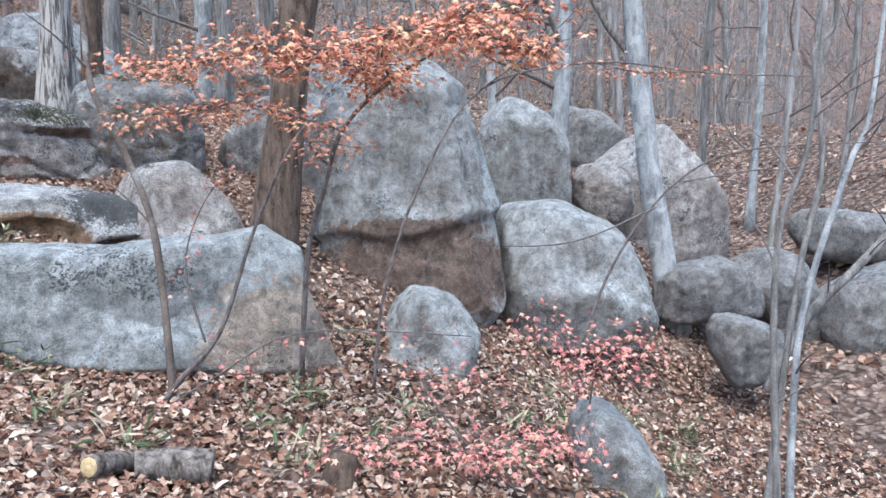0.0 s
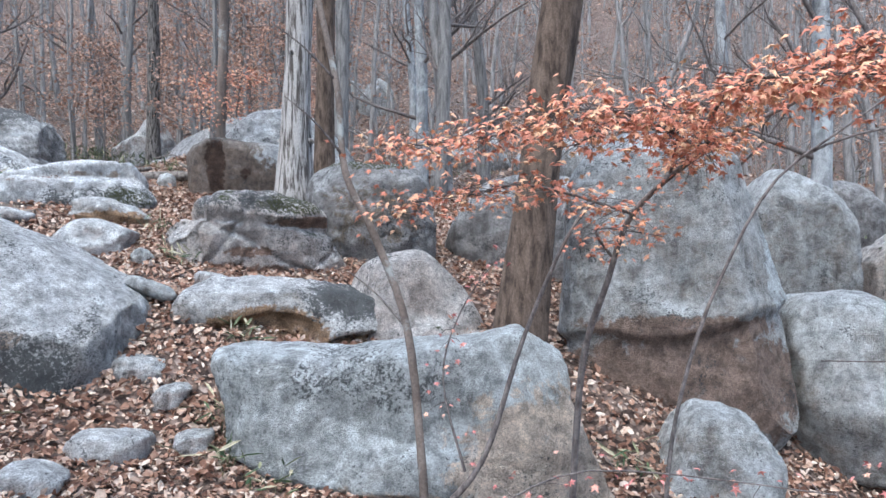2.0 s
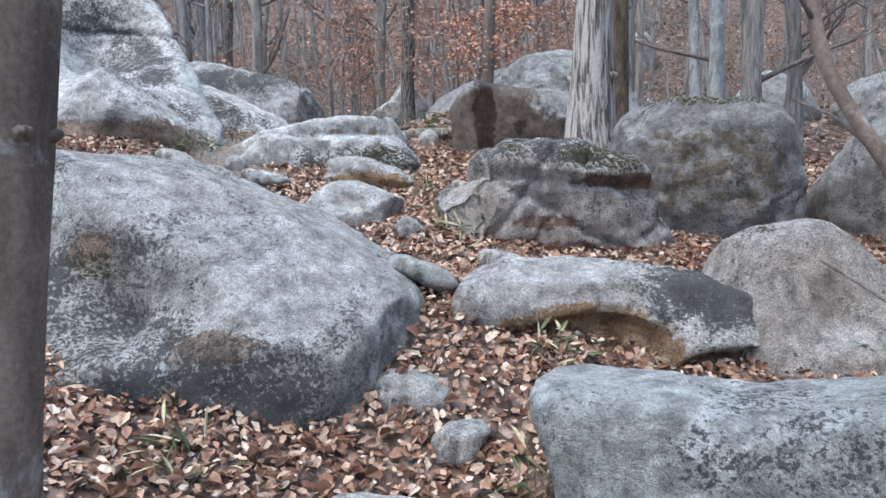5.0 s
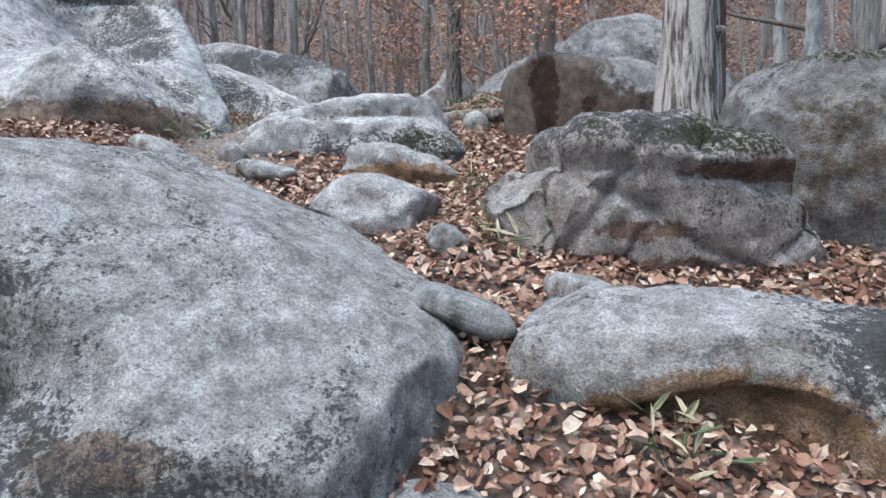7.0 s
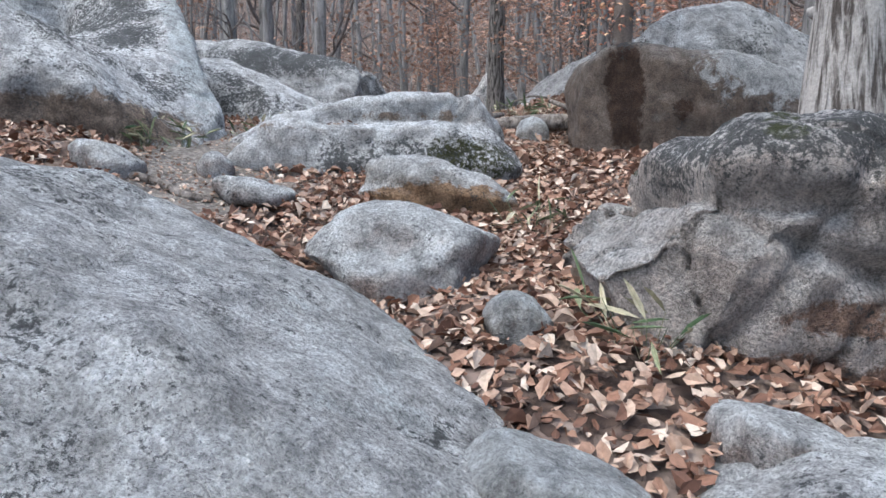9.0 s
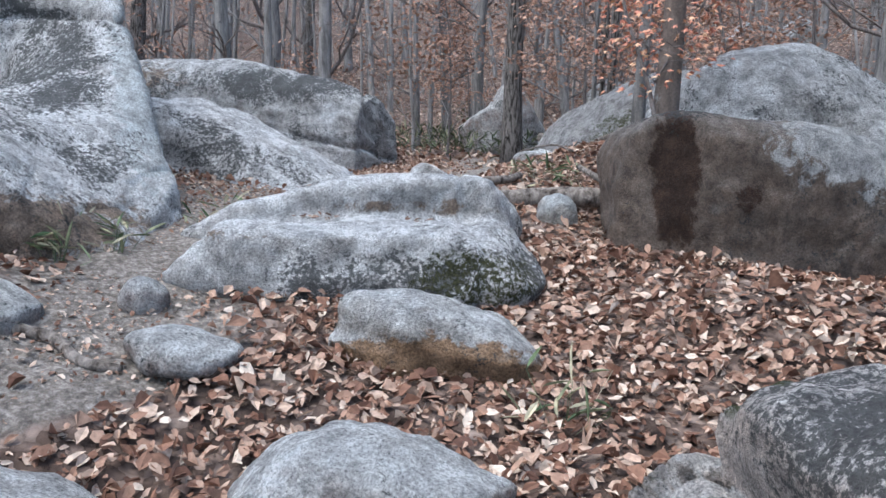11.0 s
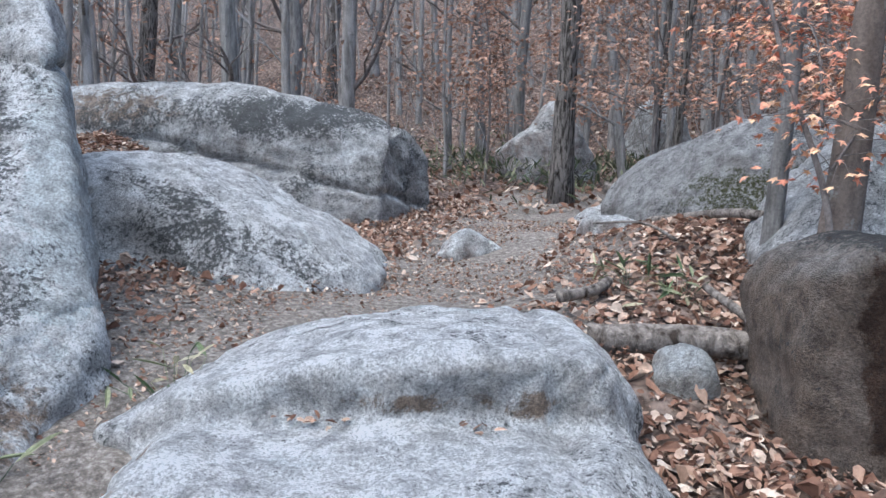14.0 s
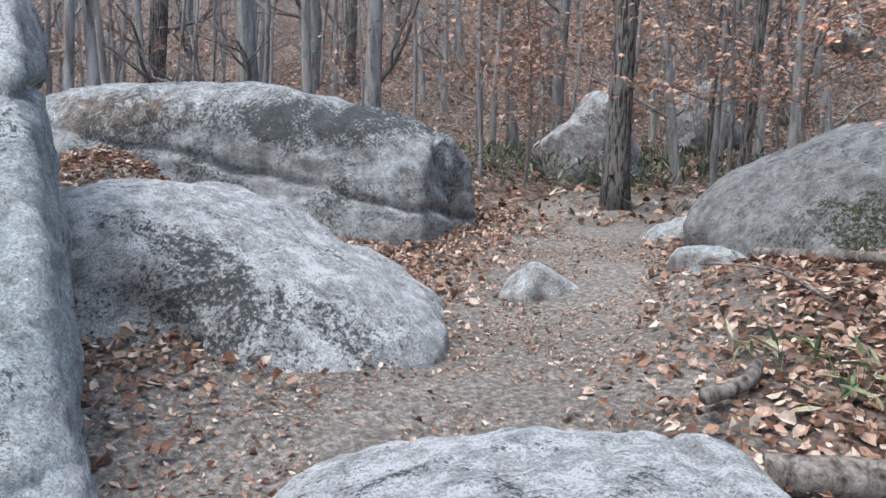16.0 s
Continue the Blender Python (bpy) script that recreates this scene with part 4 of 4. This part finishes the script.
# far woods
woods, rust, shrub = Lump(), Lump(), Lump()
rnd = random.Random(4)
made = 0
while made < 760:
    a, r = radians(rnd.uniform(-42, 92)), 15 + 55 * rnd.random() ** 0.9
    x, y = -4 - math.sin(a) * r, 6 + math.cos(a) * r
    if x > 9 and y < 9:
        continue
    made += 1
    z, tall, dia = h1(x, y) - 0.2, rnd.uniform(5, 11), rnd.uniform(0.04, 0.24)
    lx, ly = rnd.gauss(0, 0.09), rnd.gauss(0, 0.06)
    pts = [Vector((x + lx * tall * t + rnd.gauss(0, 0.04), y + ly * tall * t, z + tall * t)) for t in (0, 0.12, 0.25, 0.4, 0.6, 0.8, 1)]
    woods.tube(pts, [dia / 2 * (1 - 0.6 * k / 6) for k in range(7)], 6, cap=False)
    for _ in range(6):
        k = rnd.randint(1, 5)
        b = rnd.uniform(0, 6.283)
        tips = []
        grow(woods, pts[k], Vector((math.cos(b), math.sin(b), rnd.uniform(0.2, 1.0))).normalized(), max(dia * 0.15, 0.012), rnd.uniform(0.8, 2.0), 1, 3, tips)
        if made % 3 == 0:
            for p, d in tips:
                for _ in range(9):
                    q = p + Vector((random.gauss(0, 0.22), random.gauss(0, 0.22), random.gauss(0, 0.1)))
                    rust.leaf(q, Vector((random.gauss(0, 1), random.gauss(0, 1), random.gauss(-0.4, 0.4))), Vector((random.gauss(0, 0.5), random.gauss(0, 0.5), 1)), 0.12, 0.07)
# brushwood between the trunks
for _ in range(480):
    a, r = radians(rnd.uniform(-42, 92)), 11 + 34 * rnd.random()
    x, y = -4 - math.sin(a) * r, 6 + math.cos(a) * r
    if x > 9 and y < 9 or (x < -6.5 and r < 16 and a > 0.35):
        continue
    p = Vector((x, y, h1(x, y) - 0.05))
    for _ in range(2):
        grow(woods, p, Vector((rnd.gauss(0, 0.4), rnd.gauss(0, 0.4), 1)).normalized(), 0.014, rnd.uniform(0.9, 2.2), 1, 3, None, 0.6)
    if rnd.random() < 0.3:
        for _ in range(30):
            q = p + Vector((random.gauss(0, 0.5), random.gauss(0, 0.5), random.uniform(0.1, 0.5)))
            shrub.leaf(q, Vector((random.gauss(0, 1), random.gauss(0, 1), random.gauss(0.5, 0.5))), Vector((random.gauss(0, 0.5), random.gauss(0, 0.5), 1)), 0.16, 0.035)
# low green brush behind the end of the path
for _ in range(1500):
    x, y = rnd.gauss(-14.0, 2.2), rnd.gauss(19.0, 1.6)
    q = Vector((x, y, h1(x, y) + rnd.uniform(0.02, 0.45)))
    shrub.leaf(q, Vector((random.gauss(0, 1), random.gauss(0, 1), random.gauss(0.8, 0.5))), Vector((random.gauss(0, 0.5), random.gauss(0, 0.5), 1)), 0.2, 0.04)
tagged(new("far_woods", woods.mesh("far_woods", BARK_FAR)), "dense bare grey woods covering the hillside", "woods", kind="stuff")
tagged(new("withered_leaves", rust.mesh("withered_leaves", RUST, False)), "rust brown withered leaves still on the far trees", "leaves", kind="stuff")
tagged(new("brush_leaves", shrub.mesh("brush_leaves", SHRUB, False)), "dull green undergrowth leaves on the hillside", "undergrowth", kind="stuff")

# ---- saplings and maples in front of the boulders ----


def curve(pts, steps=5):
    pts = [Vector(p) for p in pts]
    out = []
    for i in range(len(pts) - 1):
        p0, p1, p2, p3 = pts[max(i - 1, 0)], pts[i], pts[i + 1], pts[min(i + 2, len(pts) - 1)]
        for k in range(steps):
            t = k / steps
            out.append(0.5 * (2 * p1 + (p2 - p0) * t + (2 * p0 - 5 * p1 + 4 * p2 - p3) * t * t + (3 * p1 - p0 - 3 * p2 + p3) * t ** 3))
    return out + [pts[-1]]


def stem(pts, r0, r1, sides=8):
    c = curve(pts)
    L = Lump()
    L.tube(c, [(r0 + (r1 - r0) * i / (len(c) - 1)) * (1 + 0.12 * noise.noise(p * 9)) for i, p in enumerate(c)], sides)
    return L, c


def sprigs(c, number, wide, high, size, twigs):
    """Maple leaves on short twigs along a branch."""
    L = Lump()
    for _ in range(number):
        k = random.randint(0, len(c) - 2)
        p = c[k].lerp(c[k + 1], random.random())
        o = Vector((random.gauss(0, wide), random.gauss(0, wide), random.gauss(-0.01, high)))
        q = p + o
        if random.random() < 0.25:
            twigs.tube([p, p + o * 0.6 + Vector((0, 0, 0.01)), q], [0.003, 0.002, 0.0012], 3, cap=False)
        d = Vector((o.x + random.gauss(0, 0.05), o.y + random.gauss(0, 0.05), random.gauss(-0.06, 0.05)))
        L.star(q, d if d.length > 1e-3 else Vector((1, 0, 0)), Vector((random.gauss(0, 0.45), random.gauss(0, 0.45), 1)), size * random.uniform(0.75, 1.35))
    return L


def sapling(label, trunk, r0, r1, boughs=(), material=BARK_TWIG, leaf=None):
    ob = tagged(new("sapling"), label, "sapling", "saplings")
    L, c = stem(trunk, r0, r1)
    part("stem", L, material, ob)
    if not boughs:
        for f in (0.35, 0.55, 0.72, 0.86):
            p = c[int(f * (len(c) - 1))]
            a = random.uniform(0, 6.283)
            o = Vector((math.cos(a), math.sin(a), 0.7)) * random.uniform(0.25, 0.5)
            boughs += (([p, p + o * 0.5 + Vector((0, 0, 0.03)), p + o], 0, 0, 0, 0),)
    twigs, used = Lump(), False
    for pts, number, wide, high, size in boughs:
        L, c = stem(pts, 0.009, 0.003, 5)
        part("bough", L, BARK_TWIG, ob)
        if number:
            used = True
            tagged(part("foliage", sprigs(c, int(number * 2.7), wide, high, size * 0.8, twigs), leaf or MAPLE, ob, smooth=False), kind="stuff")
    if used:
        tagged(part("twig_spray", twigs, BARK_TWIG, ob), kind="stuff")
    return ob


sapling("slender grey sapling curving up before the long boulder", [(-1.82, 4.82, -0.35), (-1.85, 4.85, 0.12), (-1.97, 4.97, 0.88), (-2.19, 5.05, 1.41), (-2.41, 5.11, 1.83), (-2.5, 5.2, 2.4), (-2.75, 5.3, 3.3)], 0.027, 0.019, (), BARK_SMOOTH)
sapling("maple sapling with withered orange leaves", [(-1.05, 5.4, -0.3), (-0.98, 5.34, 0.65), (-0.83, 5.21, 1.16), (-0.69, 5.07, 1.55), (-0.34, 4.72, 1.86), (0.04, 4.34, 2.05)], 0.024, 0.010, (
    ([(-0.34, 4.72, 1.86), (-0.82, 4.13, 2.0), (-1.35, 4.41, 1.93), (-2.01, 4.72, 1.92)], 330, 0.13, 0.06, 0.05),
    ([(-0.34, 4.72, 1.86), (-0.31, 3.92, 2.03), (0.12, 3.72, 2.02), (0.49, 3.70, 1.93)], 330, 0.11, 0.05, 0.05),
    ([(-0.69, 5.07, 1.55), (-1.17, 4.5, 1.69), (-1.51, 4.58, 1.65), (-2.05, 4.77, 1.60)], 150, 0.11, 0.045, 0.048),
    ([(-0.5, 4.9, 1.75), (-0.52, 4.3, 2.03), (-0.95, 4.3, 1.86)], 130, 0.12, 0.06, 0.05),
    ([(0.0, 4.4, 2.05), (0.1, 3.93, 2.14), (0.5, 3.74, 2.18)], 150, 0.14, 0.06, 0.05),
    ([(-0.8, 5.2, 1.3), (-0.87, 4.85, 1.47), (-0.53, 4.84, 1.43)], 34, 0.08, 0.035, 0.045)))
sapling("dark thin shoot arching over the stones", [(-0.5, 5.45, -0.4), (-0.43, 5.49, 0.33), (-0.18, 5.61, 1.14), (0.28, 5.72, 1.88), (1.10, 5.54, 2.08), (1.79, 5.12, 1.98), (2.4, 4.9, 1.95)], 0.014, 0.004, (
    ([(0.28, 5.72, 1.88), (0.7, 5.6, 2.2), (1.0, 5.5, 2.5)], 0, 0, 0, 0), ([(1.1, 5.54, 2.08), (1.45, 5.4, 2.0), (1.9, 5.3, 2.02)], 40, 0.12, 0.03, 0.045)))
sapling("dark thin shoot bowing over the leafy slope", [(1.12, 5.8, -0.9), (1.19, 5.83, -0.09), (1.48, 5.93, 0.64), (1.87, 5.82, 1.21), (2.32, 5.65, 1.46), (3.14, 5.26, 1.54)], 0.016, 0.004, (
    ([(1.9, 5.8, 1.2), (2.4, 5.5, 1.32), (2.9, 5.3, 1.28)], 0, 0, 0, 0), ([(1.7, 5.8, 1.0), (1.0, 5.5, 0.75), (0.3, 5.2, 0.75)], 0, 0, 0, 0)))
sapling("grey shoot bent low in front of the long boulder", [(-2.1, 4.74, -0.65), (-1.80, 4.8, -0.2), (-1.50, 4.86, 0.17), (-1.28, 4.96, 0.86), (-1.02, 5.05, 1.47), (-0.8, 5.1, 1.7)], 0.024, 0.006, (
    ([(-1.95, 4.78, -0.4), (-1.5, 4.7, -0.1), (-0.9, 4.6, 0.25), (0.2, 4.4, 0.3)], 28, 0.10, 0.04, 0.05),
    ([(-1.6, 4.86, 0.1), (-1.75, 4.95, 0.6), (-1.65, 5.0, 1.0), (-1.4, 5.0, 1.35)], 14, 0.06, 0.03, 0.045)), BARK_TWIG, MAPLE_PINK)
sapling("low red maple shoots over fallen leaves", [(0.2, 4.4, -0.75), (0.25, 4.3, -0.5), (0.3, 4.1, -0.25)], 0.012, 0.005, (
    ([(0.25, 4.3, -0.45), (-0.18, 4.0, -0.2), (-0.62, 3.98, -0.27)], 70, 0.10, 0.05, 0.05),
    ([(0.25, 4.2, -0.4), (0.5, 4.0, -0.2), (0.82, 3.95, -0.2)], 95, 0.11, 0.05, 0.05),
    ([(0.25, 4.3, -0.45), (-0.1, 4.3, 0.05), (0.3, 4.24, 0.08)], 40, 0.10, 0.05, 0.048)), BARK_TWIG, MAPLE_PINK)
sapling("small red leaved maple on the slope", [(1.05, 5.0, -0.85), (1.07, 4.95, -0.3), (1.1, 4.9, 0.1)], 0.010, 0.004, (
    ([(1.06, 4.97, -0.3), (0.85, 4.9, 0.15), (0.62, 4.88, 0.3)], 60, 0.13, 0.07, 0.05),
    ([(1.08, 4.94, -0.1), (1.2, 4.86, 0.12), (1.42, 4.85, 0.1)], 80, 0.12, 0.09, 0.05)), BARK_TWIG, MAPLE_PINK)
sapling("grey forked sapling above the gully", [(2.09, 4.2, -1.1), (2.09, 4.23, -0.64), (2.05, 4.37, 0.32), (2.08, 4.47, 1.01), (2.24, 4.54, 1.50), (2.3, 4.6, 2.4)], 0.028, 0.012, (), BARK_GREY)
sapling("crooked dark sapling above the gully", [(2.24, 4.65, -1.1), (2.26, 4.70, -0.84), (2.43, 4.91, 0.58), (2.59, 5.03, 1.38), (2.52, 5.14, 2.11), (2.66, 5.17, 2.34), (2.62, 5.22, 3.0)], 0.027, 0.012, (
    ([(2.5, 5.0, 1.0), (2.8, 5.1, 1.7), (2.85, 5.2, 2.6)], 0, 0, 0, 0),), BARK_GREY)
sapling("pale sapling leaning over the gully", [(2.65, 5.15, -1.2), (2.65, 5.21, -0.77), (2.72, 5.37, 0.24), (3.04, 5.53, 1.33), (3.20, 5.59, 1.75), (3.3, 5.7, 2.8)], 0.032, 0.014, (), BARK_PALE)
sapling("thick pale leaning stem above the gully", [(2.7, 5.8, -0.5), (3.01, 5.85, 0.12), (3.42, 5.91, 0.54), (3.78, 5.98, 0.96), (4.6, 6.1, 2.2)], 0.045, 0.03, (), BARK_GREY)
sapling("dark twiggy shrub with orange leaves beside the path", [(-6.9, 10.9, 2.0), (-6.95, 10.9, 2.8), (-7.2, 10.95, 3.5), (-7.35, 11.0, 4.0)], 0.02, 0.008, (
    ([(-7.0, 10.9, 3.2), (-7.2, 11.3, 3.75), (-7.7, 11.8, 3.9)], 130, 0.2, 0.08, 0.06), ([(-6.95, 10.9, 3.0), (-6.7, 11.3, 3.7), (-6.9, 11.9, 3.95)], 120, 0.22, 0.08, 0.06)))



def rusty_tree(x, y, tall, seed):
    """A thin young tree that has kept its withered leaves."""
    r = random.Random(seed)
    z = h1(x, y) - 0.1
    top = Vector((x + r.gauss(0, 0.2), y + r.gauss(0, 0.2), z + tall))
    trunk = [(x, y, z), (x + r.gauss(0, 0.06), y, z + tall * 0.35), (x + r.gauss(0, 0.1), y, z + tall * 0.7), tuple(top)]
    boughs = []
    for k in range(9):
        f = 0.32 + 0.075 * k
        p = Vector((x, y, z)).lerp(top, f)
        a = r.uniform(0, 6.283)
        o = Vector((math.cos(a), math.sin(a), 0.25)) * r.uniform(0.6, 1.2) * (1.25 - f)
        boughs.append(([tuple(p), tuple(p + o * 0.5 + Vector((0, 0, 0.08))), tuple(p + o)], 38, 0.2, 0.09, 0.085))
    sapling("thin young tree holding withered rust brown leaves", trunk, 0.03, 0.008, tuple(boughs), BARK_TWIG, RUST)


for k, (x, y, tall) in enumerate([(-13.9, 16.9, 3.6), (-13.1, 18.2, 4.2), (-9.6, 16.2, 4.4), (-10.2, 15.6, 4.2), (-8.2, 15.6, 4.0), (-15.5, 19.6, 4.0), (-9.0, 18.4, 4.6), (-11.0, 19.5, 4.4), (-7.6, 17.5, 4.6)]):
    rusty_tree(x, y, tall, 30 + k)

# ---- fallen wood ----


def log(label, pts, r0, r1, name="log", material=None, ends=True):
    ob = tagged(new(name), label, name, "fallen wood")
    L, c = stem(pts, r0, r1, 12)
    part("bark", L, material or DEADWOOD, ob)
    if ends:
        d = (c[0] - c[1]).normalized()
        E = Lump()
        E.tube([c[0] - d * 0.01, c[0] + d * 0.006, c[0] + d * 0.010], [r0 * 0.96, r0 * 0.94, r0 * 0.8], 12)
        part("cut_end", E, CUT_WOOD, ob, "pale sawn wood end")
    return ob


log("weathered log lying beside the granite slab", [(-7.80, 10.25, 2.17), (-7.4, 10.45, 2.20), (-7.0, 10.62, 2.19), (-6.2, 10.95, 2.16)], 0.075, 0.065, ends=False)
log("thin dead pole lying on leaves", [(-8.9, 13.0, 2.62), (-8.4, 12.6, 2.68), (-7.8, 12.1, 2.75), (-7.0, 11.6, 2.7)], 0.04, 0.03, ends=False)
log("short pale stick on fallen leaves", [(-8.10, 10.95, 2.36), (-8.07, 10.75, 2.33), (-8.13, 10.5, 2.31)], 0.03, 0.035, name="stick", ends=False)
log("dead branch lying over the log", [(-7.45, 10.75, 2.42), (-7.2, 10.6, 2.33), (-7.05, 10.45, 2.27)], 0.018, 0.025, name="stick", ends=False)
log("sawn log end at the path edge", [(-1.76, 3.50, -0.17), (-1.72, 3.62, -0.20), (-1.66, 3.85, -0.30)], 0.055, 0.06)
log("split grey log lying beside the path", [(-1.60, 3.66, -0.24), (-1.45, 3.72, -0.25), (-1.22, 3.76, -0.28)], 0.085, 0.10, ends=False)
log("fallen trunk behind the granite blocks", [(-9.9, 14.0, 2.9), (-9.4, 14.0, 2.8), (-8.6, 14.0, 2.75)], 0.06, 0.07, ends=False)
log("rotten stump half buried in leaves", [(-0.56, 3.9, -0.60), (-0.55, 3.92, -0.40), (-0.53, 3.95, -0.27)], 0.13, 0.07, name="stump", material=BARK_BROWN, ends=False)

log("gnarled grey dead root crossing the trodden soil", [(x, y, h1(x, y) + 0.008) for x, y in ((-8.05, 7.0), (-7.85, 7.06), (-7.7, 7.18), (-7.52, 7.2), (-7.4, 7.3))], 0.035, 0.018, name="root", ends=False)
log("bare twig lying on fallen leaves", [(-8.0, 11.6, 2.58), (-8.4, 11.9, 2.66), (-8.9, 12.1, 2.62)], 0.012, 0.007, name="stick", ends=False)

# ---- dwarf bamboo ----
SASA_AT = [(-4.76, 4.51), (-3.55, 5.5), (-3.28, 5.1), (-3.85, 6.35), (-6.1, 8.35), (-5.0, 7.25), (-8.04, 11.07), (-7.71, 11.0), (-9.3, 7.0), (-9.0, 7.3), (-8.75, 7.55), (-8.5, 7.8),
           (-1.13, 4.59), (-0.78, 4.1), (-1.78, 4.0), (-2.4, 4.33), (-0.15, 5.1), (1.9, 7.0), (2.2, 6.4), (2.0, 5.6), (1.29, 5.15), (0.95, 6.3), (-0.7, 6.2), (-2.9, 5.0), (-8.7, 8.6),
           (-8.45, 7.5), (0.5, 4.6), (1.6, 6.0), (-0.4, 4.6), (1.0, 5.6), (2.6, 7.2), (0.6, 5.4), (-0.9, 5.1), (1.5, 4.5)]
rnd = random.Random(9)
for x, y in SASA_AT:
    L = Lump()
    for _ in range(rnd.randint(16, 26)):
        bx, by = rnd.gauss(0, 0.09), rnd.gauss(0, 0.09)
        p = Vector((bx, by, h1(x + bx, y + by) - h1(x, y) + rnd.uniform(0.03, 0.14)))
        d = Vector((rnd.gauss(0, 1), rnd.gauss(0, 1), rnd.gauss(0.35, 0.5)))
        L.leaf(p, d, Vector((rnd.gauss(0, 0.4), rnd.gauss(0, 0.4), 1)), rnd.uniform(0.09, 0.19), rnd.uniform(0.014, 0.028), 0.3)
        L.tube([Vector((bx * 0.3, by * 0.3, -0.05)), p], [0.002, 0.0014], 3, cap=False)
    ob = new("dwarf_bamboo")
    ob.location = (x, y, h1(x, y))
    tagged(part("foliage", L, SASA, ob, smooth=False), kind="stuff")
    tagged(ob, "tuft of dwarf bamboo with green and withered blades", "plant", "dwarf bamboo tufts")

# ---- fallen leaves ----


def litter(name, label, xy, size, lift, seed):
    rg = np.random.default_rng(seed)
    n = len(xy)
    e = 0.03
    z = height(xy[:, 0], xy[:, 1])
    gxx = (height(xy[:, 0] + e, xy[:, 1]) - z) / e
    gyy = (height(xy[:, 0], xy[:, 1] + e) - z) / e
    nrm = np.stack([-gxx, -gyy, np.ones(n)], 1) + rg.normal(0, 0.55, (n, 3)) * [1, 1, 0]
    nrm /= np.linalg.norm(nrm, axis=1)[:, None]
    a = rg.uniform(0, 6.283, n)
    d = np.stack([np.cos(a), np.sin(a), np.zeros(n)], 1)
    d -= nrm * (d * nrm).sum(1)[:, None]
    d /= np.linalg.norm(d, axis=1)[:, None]
    s = np.cross(d, nrm)
    ln = (size * np.clip(rg.lognormal(-0.08, 0.38, n), 0.4, 1.7))[:, None]
    w = ln * rg.uniform(0.32, 0.78, n)[:, None]
    curl = rg.normal(0.15, 0.38, n)[:, None] * w
    base = np.stack([xy[:, 0], xy[:, 1], z + rg.uniform(0.2, 1.0, n) * lift], 1)
    v = np.stack([base - d * ln * 0.5, base - d * ln * 0.15 + s * w * 0.5 + nrm * curl, base + d * ln * 0.25 + s * w * 0.4 + nrm * curl, base + d * ln * 0.5 + nrm * curl * rg.uniform(-0.6, 1.4, (n, 1)),
                  base + d * ln * 0.25 - s * w * 0.4 + nrm * curl, base - d * ln * 0.15 - s * w * 0.5 + nrm * curl], 1)
    v = (v + rg.normal(0, 0.045, v.shape) * ln[:, None]).reshape(-1, 3)
    k = np.arange(n)[:, None] * 6
    f = np.concatenate([k + [0, 1, 2, 3], k + [0, 3, 4, 5]], 1).reshape(-1, 4)
    d_ = bpy.data.meshes.new(name)
    d_.from_pydata(v.tolist(), [], f.tolist())
    d_.materials.append(LITTER)
    return tagged(new(name, d_), label, "leaves", kind="stuff")


rg = np.random.default_rng(5)
xy = np.column_stack([rg.uniform(-12.5, 4.5, 330000), rg.uniform(-1.0, 15.0, 330000)])
line = np.array(PATH)
near = np.min(np.hypot(xy[:, None, 0] - line[:, 0], xy[:, None, 1] - line[:, 1]), 1)
keep = (rg.random(len(xy)) < np.where(near < 2.6, 1.0, 0.5)) & (rg.random(len(xy)) > trodden(xy[:, 0], xy[:, 1]) * 1.02) & (xy[:, 1] > 2.6 - 4.0 * rg.random(len(xy)) ** 2)
litter("fallen_leaves", "thick brown and tan oak leaves covering the forest floor", xy[keep], 0.050, 0.05, 6)
xy = np.column_stack([rg.uniform(-30, 12, 42000), rg.uniform(8.0, 38.0, 42000)])
keep = (np.abs(xy[:, 0] + 4) > 8.5) | (xy[:, 1] > 15)
litter("far_fallen_leaves", "brown leaf litter on the wooded hillside", xy[keep], 0.10, 0.06, 7)

xy = np.column_stack([rg.uniform(-11.5, -6.8, 60000), rg.uniform(6.4, 14.0, 60000)])
keep = rg.random(len(xy)) < trodden(xy[:, 0], xy[:, 1]) * 0.5
litter("path_debris", "crumbled leaf bits and twigs trodden into the path", xy[keep], 0.022, 0.012, 8)


def leaf_pile(label, place, rx, ry, number, size, high=0.12):
    """Leaves heaped in a hollow of a boulder."""
    L = Lump()
    for _ in range(number):
        a, r = random.uniform(0, 6.283), math.sqrt(random.random())
        p = Vector((math.cos(a) * r * rx, math.sin(a) * r * ry, (1 - r * r) * high + random.uniform(0, 0.03)))
        L.leaf(p, Vector((random.gauss(0, 1), random.gauss(0, 1), random.gauss(0, 0.3))), Vector((random.gauss(0, 0.4), random.gauss(0, 0.4), 1)), size * random.uniform(0.7, 1.3), size * 0.5)
    ob = new("leaf_pile", L.mesh("leaf_pile", LITTER, False))
    ob.location = place
    return tagged(ob, label, "leaves", kind="stuff")


leaf_pile("heap of brown leaves caught between two boulders", (-12.95, 10.1, 2.98), 0.62, 0.5, 1500, 0.06, 0.28)
leaf_pile("scattered dry leaves on the tread of the slab", (-8.02, 8.74, 2.07), 0.22, 0.12, 70, 0.04, 0.02)
leaf_pile("scattered dry leaves on the tread of the slab", (-7.58, 9.1, 2.04), 0.16, 0.1, 50, 0.04, 0.02)
